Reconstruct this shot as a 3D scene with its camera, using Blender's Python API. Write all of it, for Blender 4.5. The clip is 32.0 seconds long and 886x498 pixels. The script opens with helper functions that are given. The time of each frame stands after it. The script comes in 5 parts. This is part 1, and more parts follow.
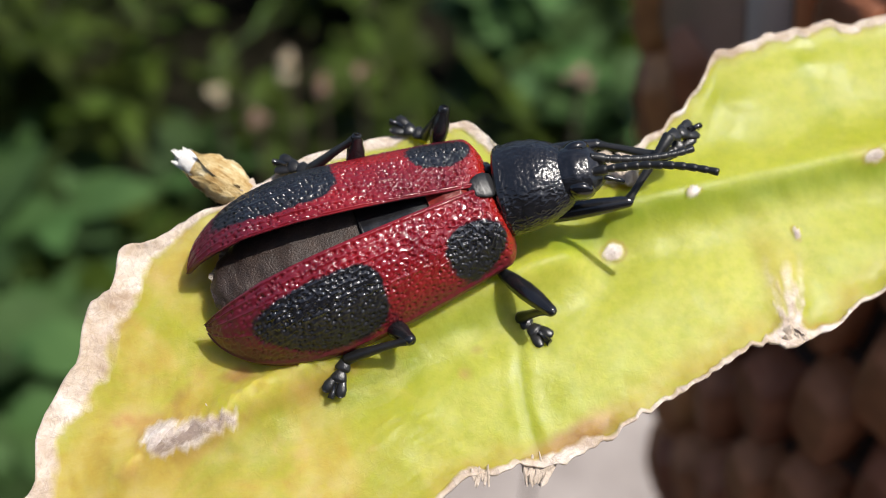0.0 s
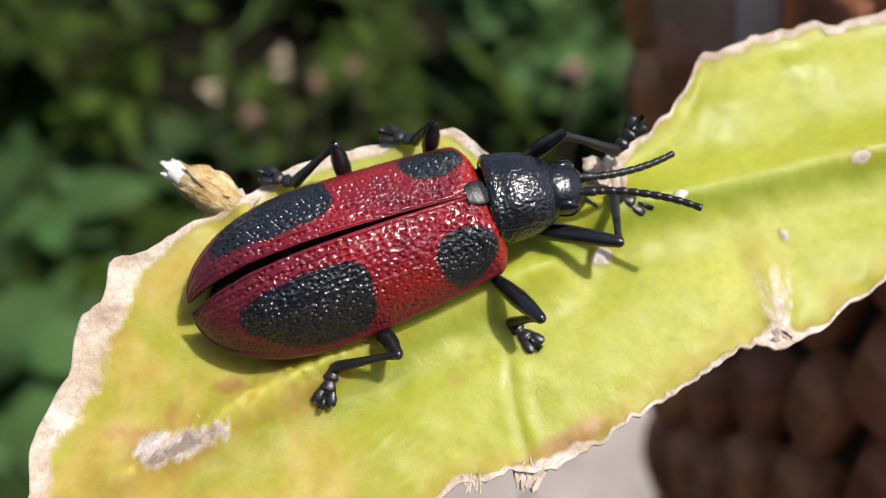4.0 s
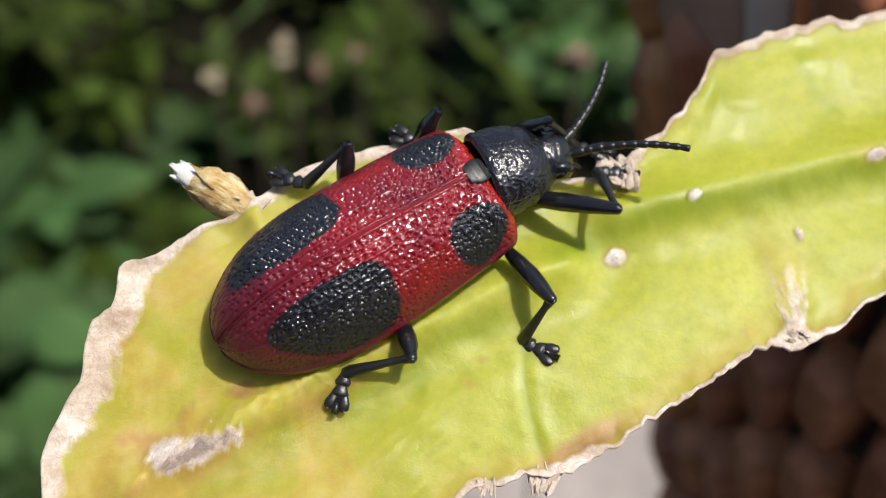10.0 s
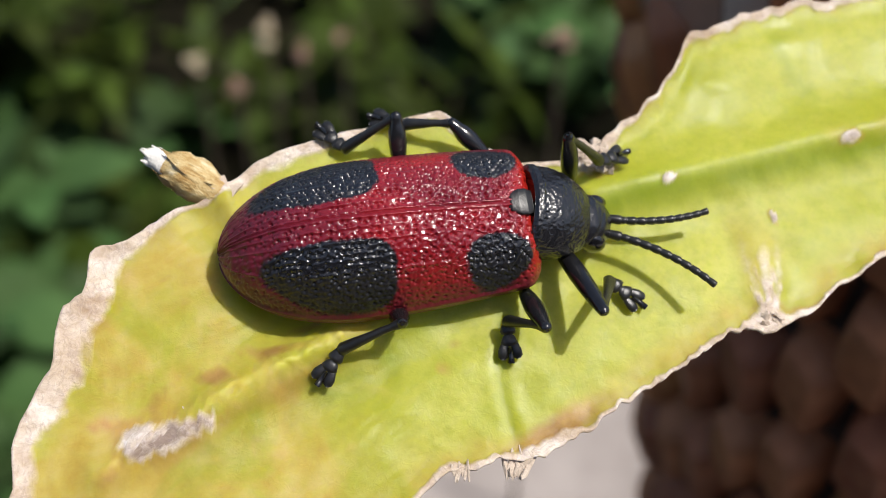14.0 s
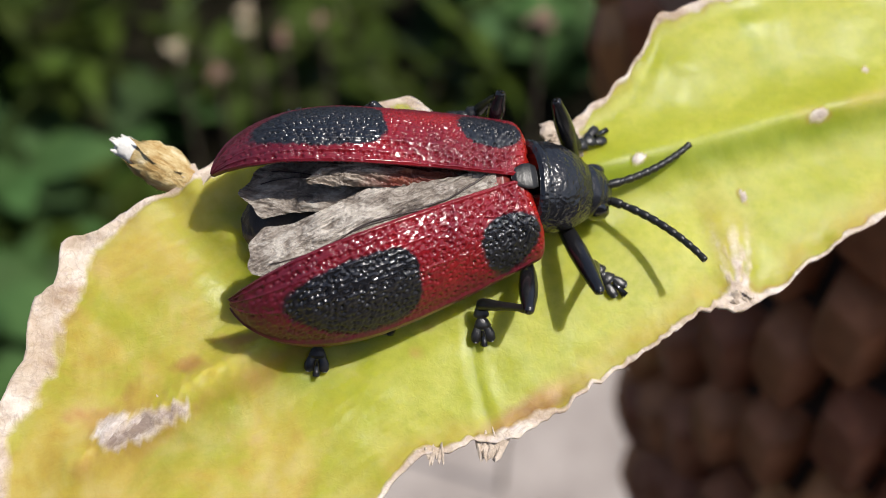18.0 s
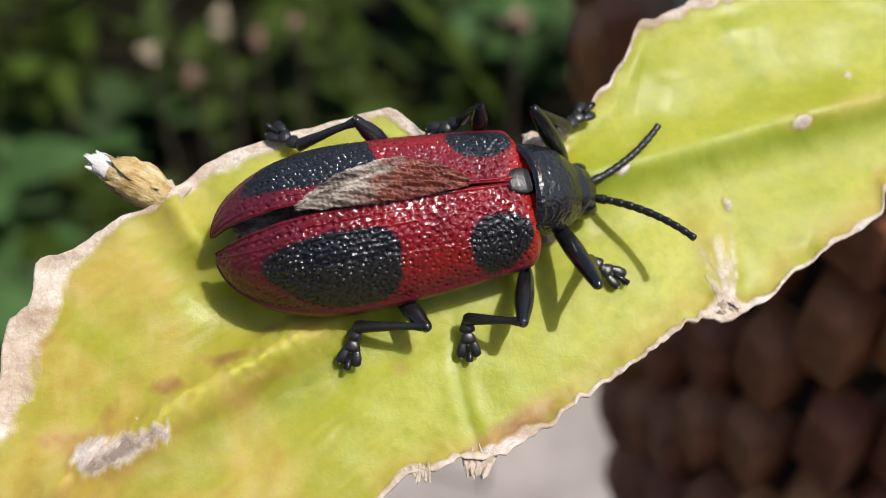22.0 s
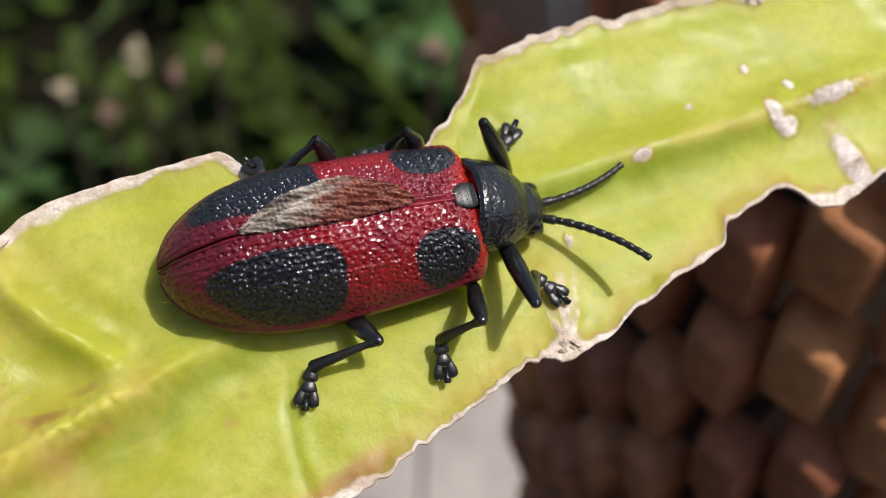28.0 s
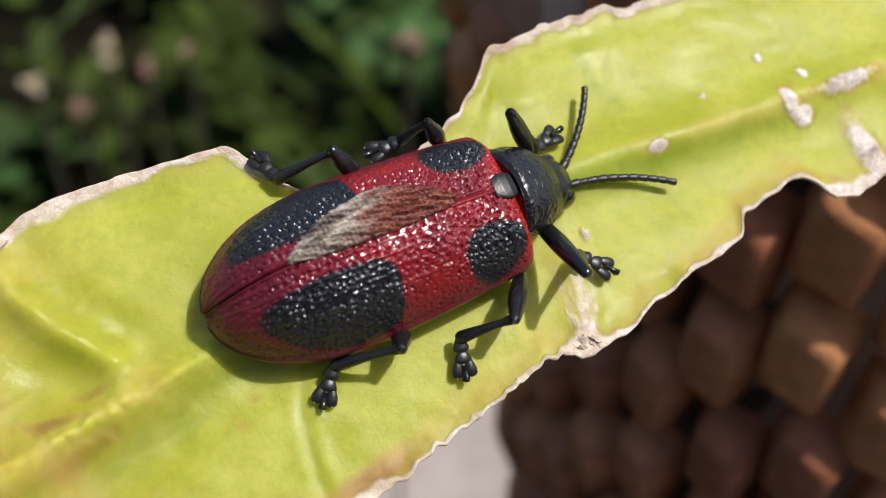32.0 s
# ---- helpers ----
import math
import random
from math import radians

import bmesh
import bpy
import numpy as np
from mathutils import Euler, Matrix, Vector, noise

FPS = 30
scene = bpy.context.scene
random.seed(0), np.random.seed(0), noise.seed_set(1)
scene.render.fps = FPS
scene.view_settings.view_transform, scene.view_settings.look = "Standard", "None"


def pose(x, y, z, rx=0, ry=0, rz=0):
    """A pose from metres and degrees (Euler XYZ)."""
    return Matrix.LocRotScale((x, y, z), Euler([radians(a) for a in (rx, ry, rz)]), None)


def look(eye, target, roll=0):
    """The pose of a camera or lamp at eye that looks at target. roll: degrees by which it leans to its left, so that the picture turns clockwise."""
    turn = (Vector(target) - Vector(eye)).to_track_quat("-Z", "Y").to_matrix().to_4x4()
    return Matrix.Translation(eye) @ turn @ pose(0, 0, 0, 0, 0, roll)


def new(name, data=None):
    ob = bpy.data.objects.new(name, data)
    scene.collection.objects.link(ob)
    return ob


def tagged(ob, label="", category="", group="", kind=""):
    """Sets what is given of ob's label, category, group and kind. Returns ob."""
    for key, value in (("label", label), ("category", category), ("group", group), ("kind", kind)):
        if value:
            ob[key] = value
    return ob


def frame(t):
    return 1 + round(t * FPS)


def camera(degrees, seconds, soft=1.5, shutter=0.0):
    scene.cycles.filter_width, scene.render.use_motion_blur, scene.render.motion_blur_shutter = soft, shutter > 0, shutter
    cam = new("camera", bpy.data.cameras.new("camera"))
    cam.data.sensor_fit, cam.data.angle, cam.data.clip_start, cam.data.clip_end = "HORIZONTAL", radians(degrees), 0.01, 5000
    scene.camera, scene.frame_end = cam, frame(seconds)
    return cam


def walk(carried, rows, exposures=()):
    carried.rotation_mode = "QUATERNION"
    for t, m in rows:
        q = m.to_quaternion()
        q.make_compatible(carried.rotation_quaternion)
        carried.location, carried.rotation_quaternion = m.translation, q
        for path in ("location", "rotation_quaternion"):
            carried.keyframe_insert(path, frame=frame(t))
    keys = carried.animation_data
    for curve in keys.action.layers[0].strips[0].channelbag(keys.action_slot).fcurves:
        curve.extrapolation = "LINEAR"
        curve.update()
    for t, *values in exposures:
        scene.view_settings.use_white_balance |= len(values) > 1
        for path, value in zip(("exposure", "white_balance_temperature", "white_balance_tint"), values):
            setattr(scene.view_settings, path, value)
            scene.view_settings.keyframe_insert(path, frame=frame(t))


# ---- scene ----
cam = camera(45, 32.0, soft=0.9)
# seconds, place in metres, turn in degrees
PATH = [
    (0, -0.00045, -0.05492, 0.65152, 46.13, -0.90, 0.84),
    (0.5, -0.00017, -0.05489, 0.65086, 46.10, -0.94, 0.86),
    (1, -0.00015, -0.05470, 0.65105, 45.92, -0.94, 0.75),
    (1.5, -0.00000, -0.05482, 0.65126, 45.86, -0.80, 0.57),
    (2, 0.00017, -0.05501, 0.65133, 45.82, -0.95, 0.48),
    (2.5, 0.00011, -0.05457, 0.65219, 45.80, -0.77, 0.26),
    (4.5, 0.00012, -0.05433, 0.65276, 45.65, -0.37, 0.18),
    (5, -0.00056, -0.05407, 0.65307, 45.56, -0.44, 0.22),
    (5.5, -0.00079, -0.05438, 0.65280, 45.50, -0.36, 0.16),
    (6, -0.00031, -0.05426, 0.65252, 45.44, -0.43, 0.28),
    (6.5, 0.00034, -0.05407, 0.65188, 45.13, -0.46, 0.21),
    (7, 0.00050, -0.05436, 0.65180, 44.91, -0.18, -0.08),
    (7.5, 0.00038, -0.05397, 0.65265, 44.82, -0.22, -0.06),
    (8, 0.00015, -0.05402, 0.65295, 44.80, -0.22, -0.20),
    (8.5, -0.00022, -0.05348, 0.65343, 44.87, -0.16, -0.26),
    (9, 0.00000, -0.05302, 0.65302, 45.00, -0.00, -0.00),
    (9.5, -0.00076, -0.05295, 0.65291, 44.90, -0.12, 0.08),
    (10, -0.00055, -0.05313, 0.65293, 44.89, -0.08, 0.06),
    (10.5, -0.00101, -0.05284, 0.65345, 44.81, -0.13, 0.02),
    (11, -0.00092, -0.05261, 0.65417, 44.89, -0.03, -0.05),
    (11.5, -0.00079, -0.05256, 0.65341, 44.85, -0.29, -0.03),
    (12, -0.00037, -0.05278, 0.65328, 44.80, -0.30, -0.08),
    (12.5, -0.00065, -0.05282, 0.65320, 44.71, -0.20, -0.14),
    (13, -0.00021, -0.05266, 0.65385, 44.68, -0.10, -0.24),
    (13.5, 0.00021, -0.05301, 0.65332, 44.77, -0.13, -0.52),
    (14, 0.00034, -0.05291, 0.65271, 44.04, -0.39, -0.65),
    (14.5, 0.00112, -0.05253, 0.65257, 43.75, -0.62, -1.07),
    (16.5, 0.00146, -0.05332, 0.65377, 43.30, -0.33, -1.68),
    (17, 0.00156, -0.05317, 0.65315, 43.22, -0.45, -1.54),
    (17.5, 0.00208, -0.05338, 0.65279, 43.19, -0.34, -1.82),
    (18, 0.00132, -0.05304, 0.65303, 43.11, -0.29, -1.85),
    (18.5, 0.00038, -0.05238, 0.65311, 42.99, -0.31, -2.10),
    (19, -0.00012, -0.05179, 0.65317, 43.07, -0.34, -2.26),
    (19.5, 0.00021, -0.05097, 0.65257, 43.53, -0.39, -2.55),
    (20, 0.00079, -0.05089, 0.65247, 43.42, -0.40, -2.94),
    (20.5, 0.00135, -0.05088, 0.65308, 43.50, -0.34, -3.30),
    (21, 0.00097, -0.05083, 0.65388, 43.52, -0.44, -3.26),
    (21.5, 0.00105, -0.05121, 0.65346, 43.49, -0.45, -3.28),
    (22, 0.00106, -0.05153, 0.65292, 43.06, -0.57, -3.24),
    (22.5, 0.00178, -0.05172, 0.65257, 43.03, -0.57, -3.35),
    (23, 0.00323, -0.05100, 0.65295, 43.26, -0.65, -3.26),
    (23.5, 0.00401, -0.05063, 0.65283, 43.50, -0.69, -3.35),
    (24, 0.00342, -0.05043, 0.65269, 43.56, -0.73, -3.53),
    (24.5, 0.00335, -0.04998, 0.65313, 43.52, -0.65, -3.65),
    (26.5, 0.00585, -0.05012, 0.65412, 44.59, -0.67, -5.22),
    (27, 0.00749, -0.05051, 0.65236, 44.47, -1.44, -5.91),
    (27.5, 0.00794, -0.05009, 0.65240, 44.45, -1.65, -6.27),
    (28, 0.00835, -0.05005, 0.65243, 44.61, -1.65, -6.76),
    (28.5, 0.00815, -0.05023, 0.65217, 44.80, -1.75, -6.94),
    (29, 0.00784, -0.05027, 0.65181, 44.72, -1.71, -7.08),
    (29.5, 0.00675, -0.04959, 0.65148, 44.45, -1.76, -7.07),
    (30, 0.00709, -0.04922, 0.65086, 44.43, -1.86, -7.27),
    (30.5, 0.00698, -0.04919, 0.65065, 44.40, -1.93, -7.52),
    (31, 0.00648, -0.04909, 0.65084, 44.39, -1.96, -7.88),
    (31.5, 0.00537, -0.04814, 0.65136, 44.29, -2.06, -8.06),
    (32, 0.00568, -0.04819, 0.65102, 44.29, -2.33, -8.28),
]
walk(cam, [(t, pose(x, y, z, a, b, c)) for t, x, y, z, a, b, c in PATH], ((0, 0.10), (7, 0.07), (12, 0.02), (18, -0.02), (24, -0.06), (32, -0.06)))
cam.data.dof.use_dof = True
cam.data.dof.focus_distance = 0.0690
cam.data.dof.aperture_fstop = 27.0

# ---- light ----
MM = 0.001
LEAF = pose(0, 0, 0.6, 23)                       # the frame of the leaf that the beetle walks on
SUN_WAY = (LEAF.to_3x3() @ Vector((0.46, 0.24, 1.0))).normalized()
world = bpy.data.worlds.new("sky")
scene.world = world
world.use_nodes = True
wn = world.node_tree
sky = wn.nodes.new("ShaderNodeTexSky")
sky.sky_type = "NISHITA"
sky.sun_disc = False
sky.dust_density = 2.0
sky.air_density = 0.9
sky.sun_elevation = math.asin(SUN_WAY.z)
sky.sun_rotation = math.atan2(SUN_WAY.x, SUN_WAY.y)
wn.links.new(sky.outputs[0], wn.nodes["Background"].inputs[0])
wn.nodes["Background"].inputs[1].default_value = 0.125
sun = new("sun", bpy.data.lights.new("sun", "SUN"))
sun.data.energy = 4.1
sun.data.angle = radians(0.53)
sun.data.color = (1.0, 0.955, 0.89)
sun.matrix_world = look(SUN_WAY * 3, (0, 0, 0))


# ---- materials ----
def material(name):
    m = bpy.data.materials.new(name)
    m.use_nodes = True
    return m, m.node_tree, m.node_tree.nodes["Principled BSDF"]


def node(nt, kind, inputs=()):
    n = nt.nodes.new(kind)
    for key, value in inputs:
        if hasattr(value, "is_output"):
            nt.links.new(value, n.inputs[key])
        else:
            n.inputs[key].default_value = value
    return n


def ramp(nt, fac, stops):
    n = nt.nodes.new("ShaderNodeValToRGB")
    e = n.color_ramp.elements
    while len(e) < len(stops):
        e.new(0.5)
    for el, (p, c) in zip(e, stops):
        el.position, el.color = p, (*c, 1)
    nt.links.new(fac, n.inputs[0])
    return n.outputs[0]


def noise_out(nt, vec, scale, detail=4.0, rough=0.55, distort=0.0):
    n = node(nt, "ShaderNodeTexNoise", (("Vector", vec), ("Scale", scale), ("Detail", detail), ("Roughness", rough), ("Distortion", distort)))
    return n.outputs["Fac"]


def mix(nt, fac, a, b, blend="MIX"):
    n = node(nt, "ShaderNodeMix")
    n.data_type, n.blend_type = "RGBA", blend
    for i, v in ((0, fac), (6, a), (7, b)):
        if hasattr(v, "is_output"):
            nt.links.new(v, n.inputs[i])
        else:
            n.inputs[i].default_value = v if i == 0 else (*v, 1)
    return n.outputs[2]


def mathn(nt, op, a, b=0.0):
    n = node(nt, "ShaderNodeMath")
    n.operation = op
    for i, v in ((0, a), (1, b)):
        if hasattr(v, "is_output"):
            nt.links.new(v, n.inputs[i])
        else:
            n.inputs[i].default_value = v
    return n.outputs[0]


def bump(nt, height, strength, distance, bsdf, prev=None):
    n = node(nt, "ShaderNodeBump", (("Height", height), ("Strength", strength), ("Distance", distance)))
    if prev is not None:
        nt.links.new(prev, n.inputs["Normal"])
    nt.links.new(n.outputs[0], bsdf.inputs["Normal"])
    return n.outputs[0]


def attr(nt, name):
    n = node(nt, "ShaderNodeAttribute")
    n.attribute_name = name
    return n.outputs["Fac"]


def coords(nt):
    return node(nt, "ShaderNodeTexCoord").outputs["Object"]


def plain(name, dark, light, scale, rough=0.5, strength=0.2, distance=0.0002, metal=0.0, spec=0.5, coat=0.0, island=0.0, per_object=0.0):
    """A surface of two tones with grain and relief; scale is per metre."""
    m, nt, b = material(name)
    vec = coords(nt)
    big, fine = noise_out(nt, vec, scale), noise_out(nt, vec, scale * 7, 6)
    col = ramp(nt, mathn(nt, "ADD", mathn(nt, "MULTIPLY", big, 0.65), mathn(nt, "MULTIPLY", fine, 0.35)), ((0.3, dark), (0.7, light)))
    if island or per_object:
        if island:
            rnd = node(nt, "ShaderNodeNewGeometry").outputs["Random Per Island"]
        else:
            rnd = node(nt, "ShaderNodeObjectInfo").outputs["Random"]
        hsv = node(nt, "ShaderNodeHueSaturation", (("Color", col),))
        k = island or per_object
        nt.links.new(mathn(nt, "ADD", mathn(nt, "MULTIPLY", rnd, 2 * k), 1 - k), hsv.inputs["Value"])
        nt.links.new(mathn(nt, "ADD", mathn(nt, "MULTIPLY", rnd, 0.024), 0.488), hsv.inputs["Hue"])
        col = hsv.outputs[0]
    nt.links.new(col, b.inputs["Base Color"])
    b.inputs["Roughness"].default_value, b.inputs["Metallic"].default_value = rough, metal
    b.inputs["Specular IOR Level"].default_value, b.inputs["Coat Weight"].default_value = spec, coat
    bump(nt, fine, strength, distance, b)
    return m


def leaf_material():
    """Fleshy yellow-green skin; the attributes say where it has dried, yellowed and browned, and where hollows are
    painted darker.
    """
    m, nt, b = material("fleshy_leaf_skin")
    vec = coords(nt)
    big, mid, fine = noise_out(nt, vec, 70, 3), noise_out(nt, vec, 420, 5), noise_out(nt, vec, 1700, 5, 0.6, 0.8)
    green = ramp(nt, big, ((0.28, (0.340, 0.355, 0.020)), (0.5, (0.415, 0.425, 0.046)), (0.75, (0.505, 0.497, 0.105))))

    def streaks(angle, slow, fast):
        turn = node(nt, "ShaderNodeVectorRotate", (("Vector", vec), ("Angle", angle)))
        turn.rotation_type = "Z_AXIS"
        vein = node(nt, "ShaderNodeMapping", (("Vector", turn.outputs[0]), ("Scale", (slow, fast, 300.0))))
        return noise_out(nt, vein.outputs[0], 1.0, 5, 0.62, 0.5)

    streak, length_wise = streaks(1.15, 160.0, 900.0), streaks(-0.55, 130.0, 430.0)
    blotch = noise_out(nt, vec, 150, 4, 0.6, 0.8)
    green = mix(nt, mathn(nt, "MULTIPLY", streak, 0.35), green, (0.32, 0.37, 0.025))
    pale = node(nt, "ShaderNodeMapRange", (("Value", blotch), ("From Min", 0.45), ("From Max", 0.70), ("To Max", 0.55)))
    green = mix(nt, pale.outputs[0], green, (0.555, 0.53, 0.11))
    pores = node(nt, "ShaderNodeMapRange", (("Value", noise_out(nt, vec, 1300, 4, 0.65)), ("From Min", 0.42), ("From Max", 0.66), ("To Max", 0.42)))
    green = mix(nt, pores.outputs[0], green, (0.29, 0.335, 0.022))
    # deeper green that puts the shade of the hollows into the colour
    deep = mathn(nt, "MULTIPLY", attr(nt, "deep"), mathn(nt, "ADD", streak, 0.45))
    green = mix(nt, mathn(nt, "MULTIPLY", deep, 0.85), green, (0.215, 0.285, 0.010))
    yellow = ramp(nt, mathn(nt, "ADD", mathn(nt, "MULTIPLY", mid, 0.7), mathn(nt, "MULTIPLY", length_wise, 0.3)), ((0.28, (0.40, 0.26, 0.035)), (0.50, (0.49, 0.38, 0.08)), (0.75, (0.57, 0.48, 0.19))))
    brown = ramp(nt, mid, ((0.3, (0.24, 0.11, 0.03)), (0.7, (0.50, 0.30, 0.10))))
    dry = ramp(nt, mathn(nt, "ADD", mathn(nt, "MULTIPLY", fine, 0.35), mathn(nt, "MULTIPLY", mid, 0.65)), ((0.32, (0.36, 0.24, 0.16)), (0.46, (0.58, 0.46, 0.37)), (0.62, (0.86, 0.78, 0.70))))
    dry = mix(nt, mathn(nt, "MULTIPLY", noise_out(nt, vec, 260, 3), 0.55), dry, (0.60, 0.47, 0.32))
    crack = node(nt, "ShaderNodeMapRange", (("Value", mathn(nt, "ABSOLUTE", mathn(nt, "SUBTRACT", noise_out(nt, vec, 520, 4, 0.6, 1.2), 0.5))), ("From Min", 0.0), ("From Max", 0.035), ("To Min", 0.38), ("To Max", 0.0)))
    dry = mix(nt, crack.outputs[0], dry, (0.34, 0.25, 0.20))
    ragged = mathn(nt, "SUBTRACT", mid, 0.5)

    def where(name, soft):
        v = mathn(nt, "ADD", attr(nt, name), mathn(nt, "MULTIPLY", ragged, soft))
        n = node(nt, "ShaderNodeMapRange", (("Value", v), ("From Min", 0.18), ("From Max", 0.82)))
        return n.outputs[0]

    dryness = where("dry", 0.6)
    patchy = node(nt, "ShaderNodeMapRange", (("Value", blotch), ("From Min", 0.36), ("From Max", 0.62), ("To Min", 0.25), ("To Max", 1.25)))
    soft_yellow = mathn(nt, "MULTIPLY", attr(nt, "yellow"), patchy.outputs[0])
    col = mix(nt, soft_yellow, green, yellow)
    col = mix(nt, mathn(nt, "MULTIPLY", where("brown", 0.9), 0.9), col, brown)
    col = mix(nt, dryness, col, dry)
    flake = ramp(nt, mathn(nt, "ADD", mathn(nt, "MULTIPLY", fine, 0.25), mathn(nt, "MULTIPLY", length_wise, 0.75)), ((0.36, (0.24, 0.18, 0.15)), (0.47, (0.56, 0.48, 0.43)), (0.58, (0.84, 0.79, 0.75))))
    col = mix(nt, mathn(nt, "MULTIPLY", attr(nt, "scar"), 0.85), col, flake)
    nt.links.new(col, b.inputs["Base Color"])
    wax = node(nt, "ShaderNodeMapRange", (("Value", blotch), ("From Min", 0.35), ("From Max", 0.65), ("To Min", 0.36), ("To Max", 0.57)))
    rough = mix(nt, dryness, wax.outputs[0], (0.85, 0.85, 0.85))
    nt.links.new(rough, b.inputs["Roughness"])
    b.inputs["Specular IOR Level"].default_value = 0.28
    flesh = node(nt, "ShaderNodeMapRange", (("Value", dryness), ("To Min", 0.75), ("To Max", 0.08)))
    nt.links.new(flesh.outputs[0], b.inputs["Subsurface Weight"])
    b.inputs["Subsurface Radius"].default_value = (1.0, 0.92, 0.18)
    b.inputs["Subsurface Scale"].default_value = 0.0026
    first = bump(nt, mathn(nt, "MULTIPLY", length_wise, attr(nt, "yellow")), 0.14, 0.0009, b, bump(nt, mid, 0.09, 0.0005, b))
    crumbs = mathn(nt, "MULTIPLY", fine, mathn(nt, "ADD", mathn(nt, "MULTIPLY", dryness, 0.85), 0.15))
    bump(nt, crumbs, 0.45, 0.0004, b, first)
    return m


def elytron_material():
    m, nt, b = material("wing_case_shell")
    vec = coords(nt)
    big, fine = noise_out(nt, vec, 260, 4), noise_out(nt, vec, 2600, 5)
    red = ramp(nt, big, ((0.3, (0.12, 0.004, 0.009)), (0.52, (0.195, 0.006, 0.011)), (0.75, (0.28, 0.010, 0.014))))
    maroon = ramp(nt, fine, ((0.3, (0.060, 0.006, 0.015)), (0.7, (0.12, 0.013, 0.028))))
    black = ramp(nt, fine, ((0.3, (0.006, 0.006, 0.008)), (0.7, (0.015, 0.015, 0.019))))
    v = mathn(nt, "ADD", attr(nt, "black"), mathn(nt, "MULTIPLY", mathn(nt, "SUBTRACT", fine, 0.5), 0.14))
    spot = node(nt, "ShaderNodeMapRange", (("Value", v), ("From Min", 0.47), ("From Max", 0.53))).outputs[0]
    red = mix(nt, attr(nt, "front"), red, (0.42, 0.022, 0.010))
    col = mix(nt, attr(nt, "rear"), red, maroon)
    col = mix(nt, spot, col, black)
    nt.links.new(col, b.inputs["Base Color"])
    rough = node(nt, "ShaderNodeMapRange", (("Value", fine), ("From Min", 0.3), ("From Max", 0.7), ("To Min", 0.10), ("To Max", 0.22)))
    nt.links.new(mathn(nt, "ADD", rough.outputs[0], mathn(nt, "ADD", mathn(nt, "MULTIPLY", spot, 0.05), mathn(nt, "MULTIPLY", attr(nt, "side"), 0.26))), b.inputs["Roughness"])
    nt.links.new(mathn(nt, "SUBTRACT", 0.78, mathn(nt, "MULTIPLY", attr(nt, "side"), 0.33)), b.inputs["Specular IOR Level"])
    cells = node(nt, "ShaderNodeTexVoronoi", (("Vector", vec), ("Scale", 2500.0)))
    cells.feature = "SMOOTH_F1"
    first = bump(nt, cells.outputs["Distance"], 0.35, 0.00006, b)
    bump(nt, fine, 0.2, 0.00003, b, first)
    return m


def pronotum_material():
    m, nt, b = material("pitted_black_chitin")
    vec = coords(nt)
    fine = noise_out(nt, vec, 3000, 5, 0.6)
    nt.links.new(ramp(nt, fine, ((0.3, (0.005, 0.005, 0.006)), (0.7, (0.015, 0.015, 0.018)))), b.inputs["Base Color"])
    b.inputs["Roughness"].default_value = 0.22
    b.inputs["Specular IOR Level"].default_value = 0.8
    wrinkle = noise_out(nt, vec, 2300, 4, 0.6, 1.2)
    cells = node(nt, "ShaderNodeTexVoronoi", (("Vector", vec), ("Scale", 3600.0)))
    cells.feature = "SMOOTH_F1"
    first = bump(nt, wrinkle, 0.8, 0.00005, b)
    first = bump(nt, cells.outputs["Distance"], 0.7, 0.00003, b, first)
    bump(nt, fine, 0.5, 0.00001, b, first)
    return m


def husk_material():
    """Dry straw skin with fibres along x."""
    m, nt, b = material("dry_husk")
    vec = coords(nt)
    fibre = node(nt, "ShaderNodeMapping", (("Vector", vec), ("Scale", (500.0, 3600.0, 3600.0)),))
    line, big = noise_out(nt, fibre.outputs[0], 1.0, 5, 0.65, 0.6), noise_out(nt, vec, 600, 4)
    col = ramp(nt, mathn(nt, "ADD", mathn(nt, "MULTIPLY", line, 0.5), mathn(nt, "MULTIPLY", big, 0.5)), ((0.32, (0.16, 0.07, 0.02)), (0.44, (0.48, 0.30, 0.10)), (0.54, (0.62, 0.47, 0.22)), (0.66, (0.80, 0.68, 0.45))))
    nt.links.new(col, b.inputs["Base Color"])
    b.inputs["Roughness"].default_value = 0.6
    bump(nt, line, 0.9, 0.0002, b, bump(nt, big, 0.6, 0.0005, b))
    return m


def fold_material():
    """Folded membrane: red-brown at its root, silvery tan towards the tip."""
    m, nt, b = material("folded_wing_membrane")
    vec = coords(nt)
    crease = node(nt, "ShaderNodeMapping", (("Vector", vec), ("Scale", (350.0, 1500.0, 1500.0)), ("Rotation", (0.0, 0.0, -0.3))))
    line = noise_out(nt, crease.outputs[0], 1.0, 5, 0.6, 1.0)
    red = ramp(nt, line, ((0.3, (0.06, 0.012, 0.010)), (0.52, (0.15, 0.034, 0.022)), (0.7, (0.32, 0.12, 0.075))))
    tan = ramp(nt, line, ((0.34, (0.05, 0.036, 0.028)), (0.5, (0.27, 0.22, 0.175)), (0.68, (0.58, 0.51, 0.44))))
    nt.links.new(mix(nt, attr(nt, "tan"), red, tan), b.inputs["Base Color"])
    b.inputs["Roughness"].default_value = 0.36
    bump(nt, line, 0.9, 0.00022, b)
    return m


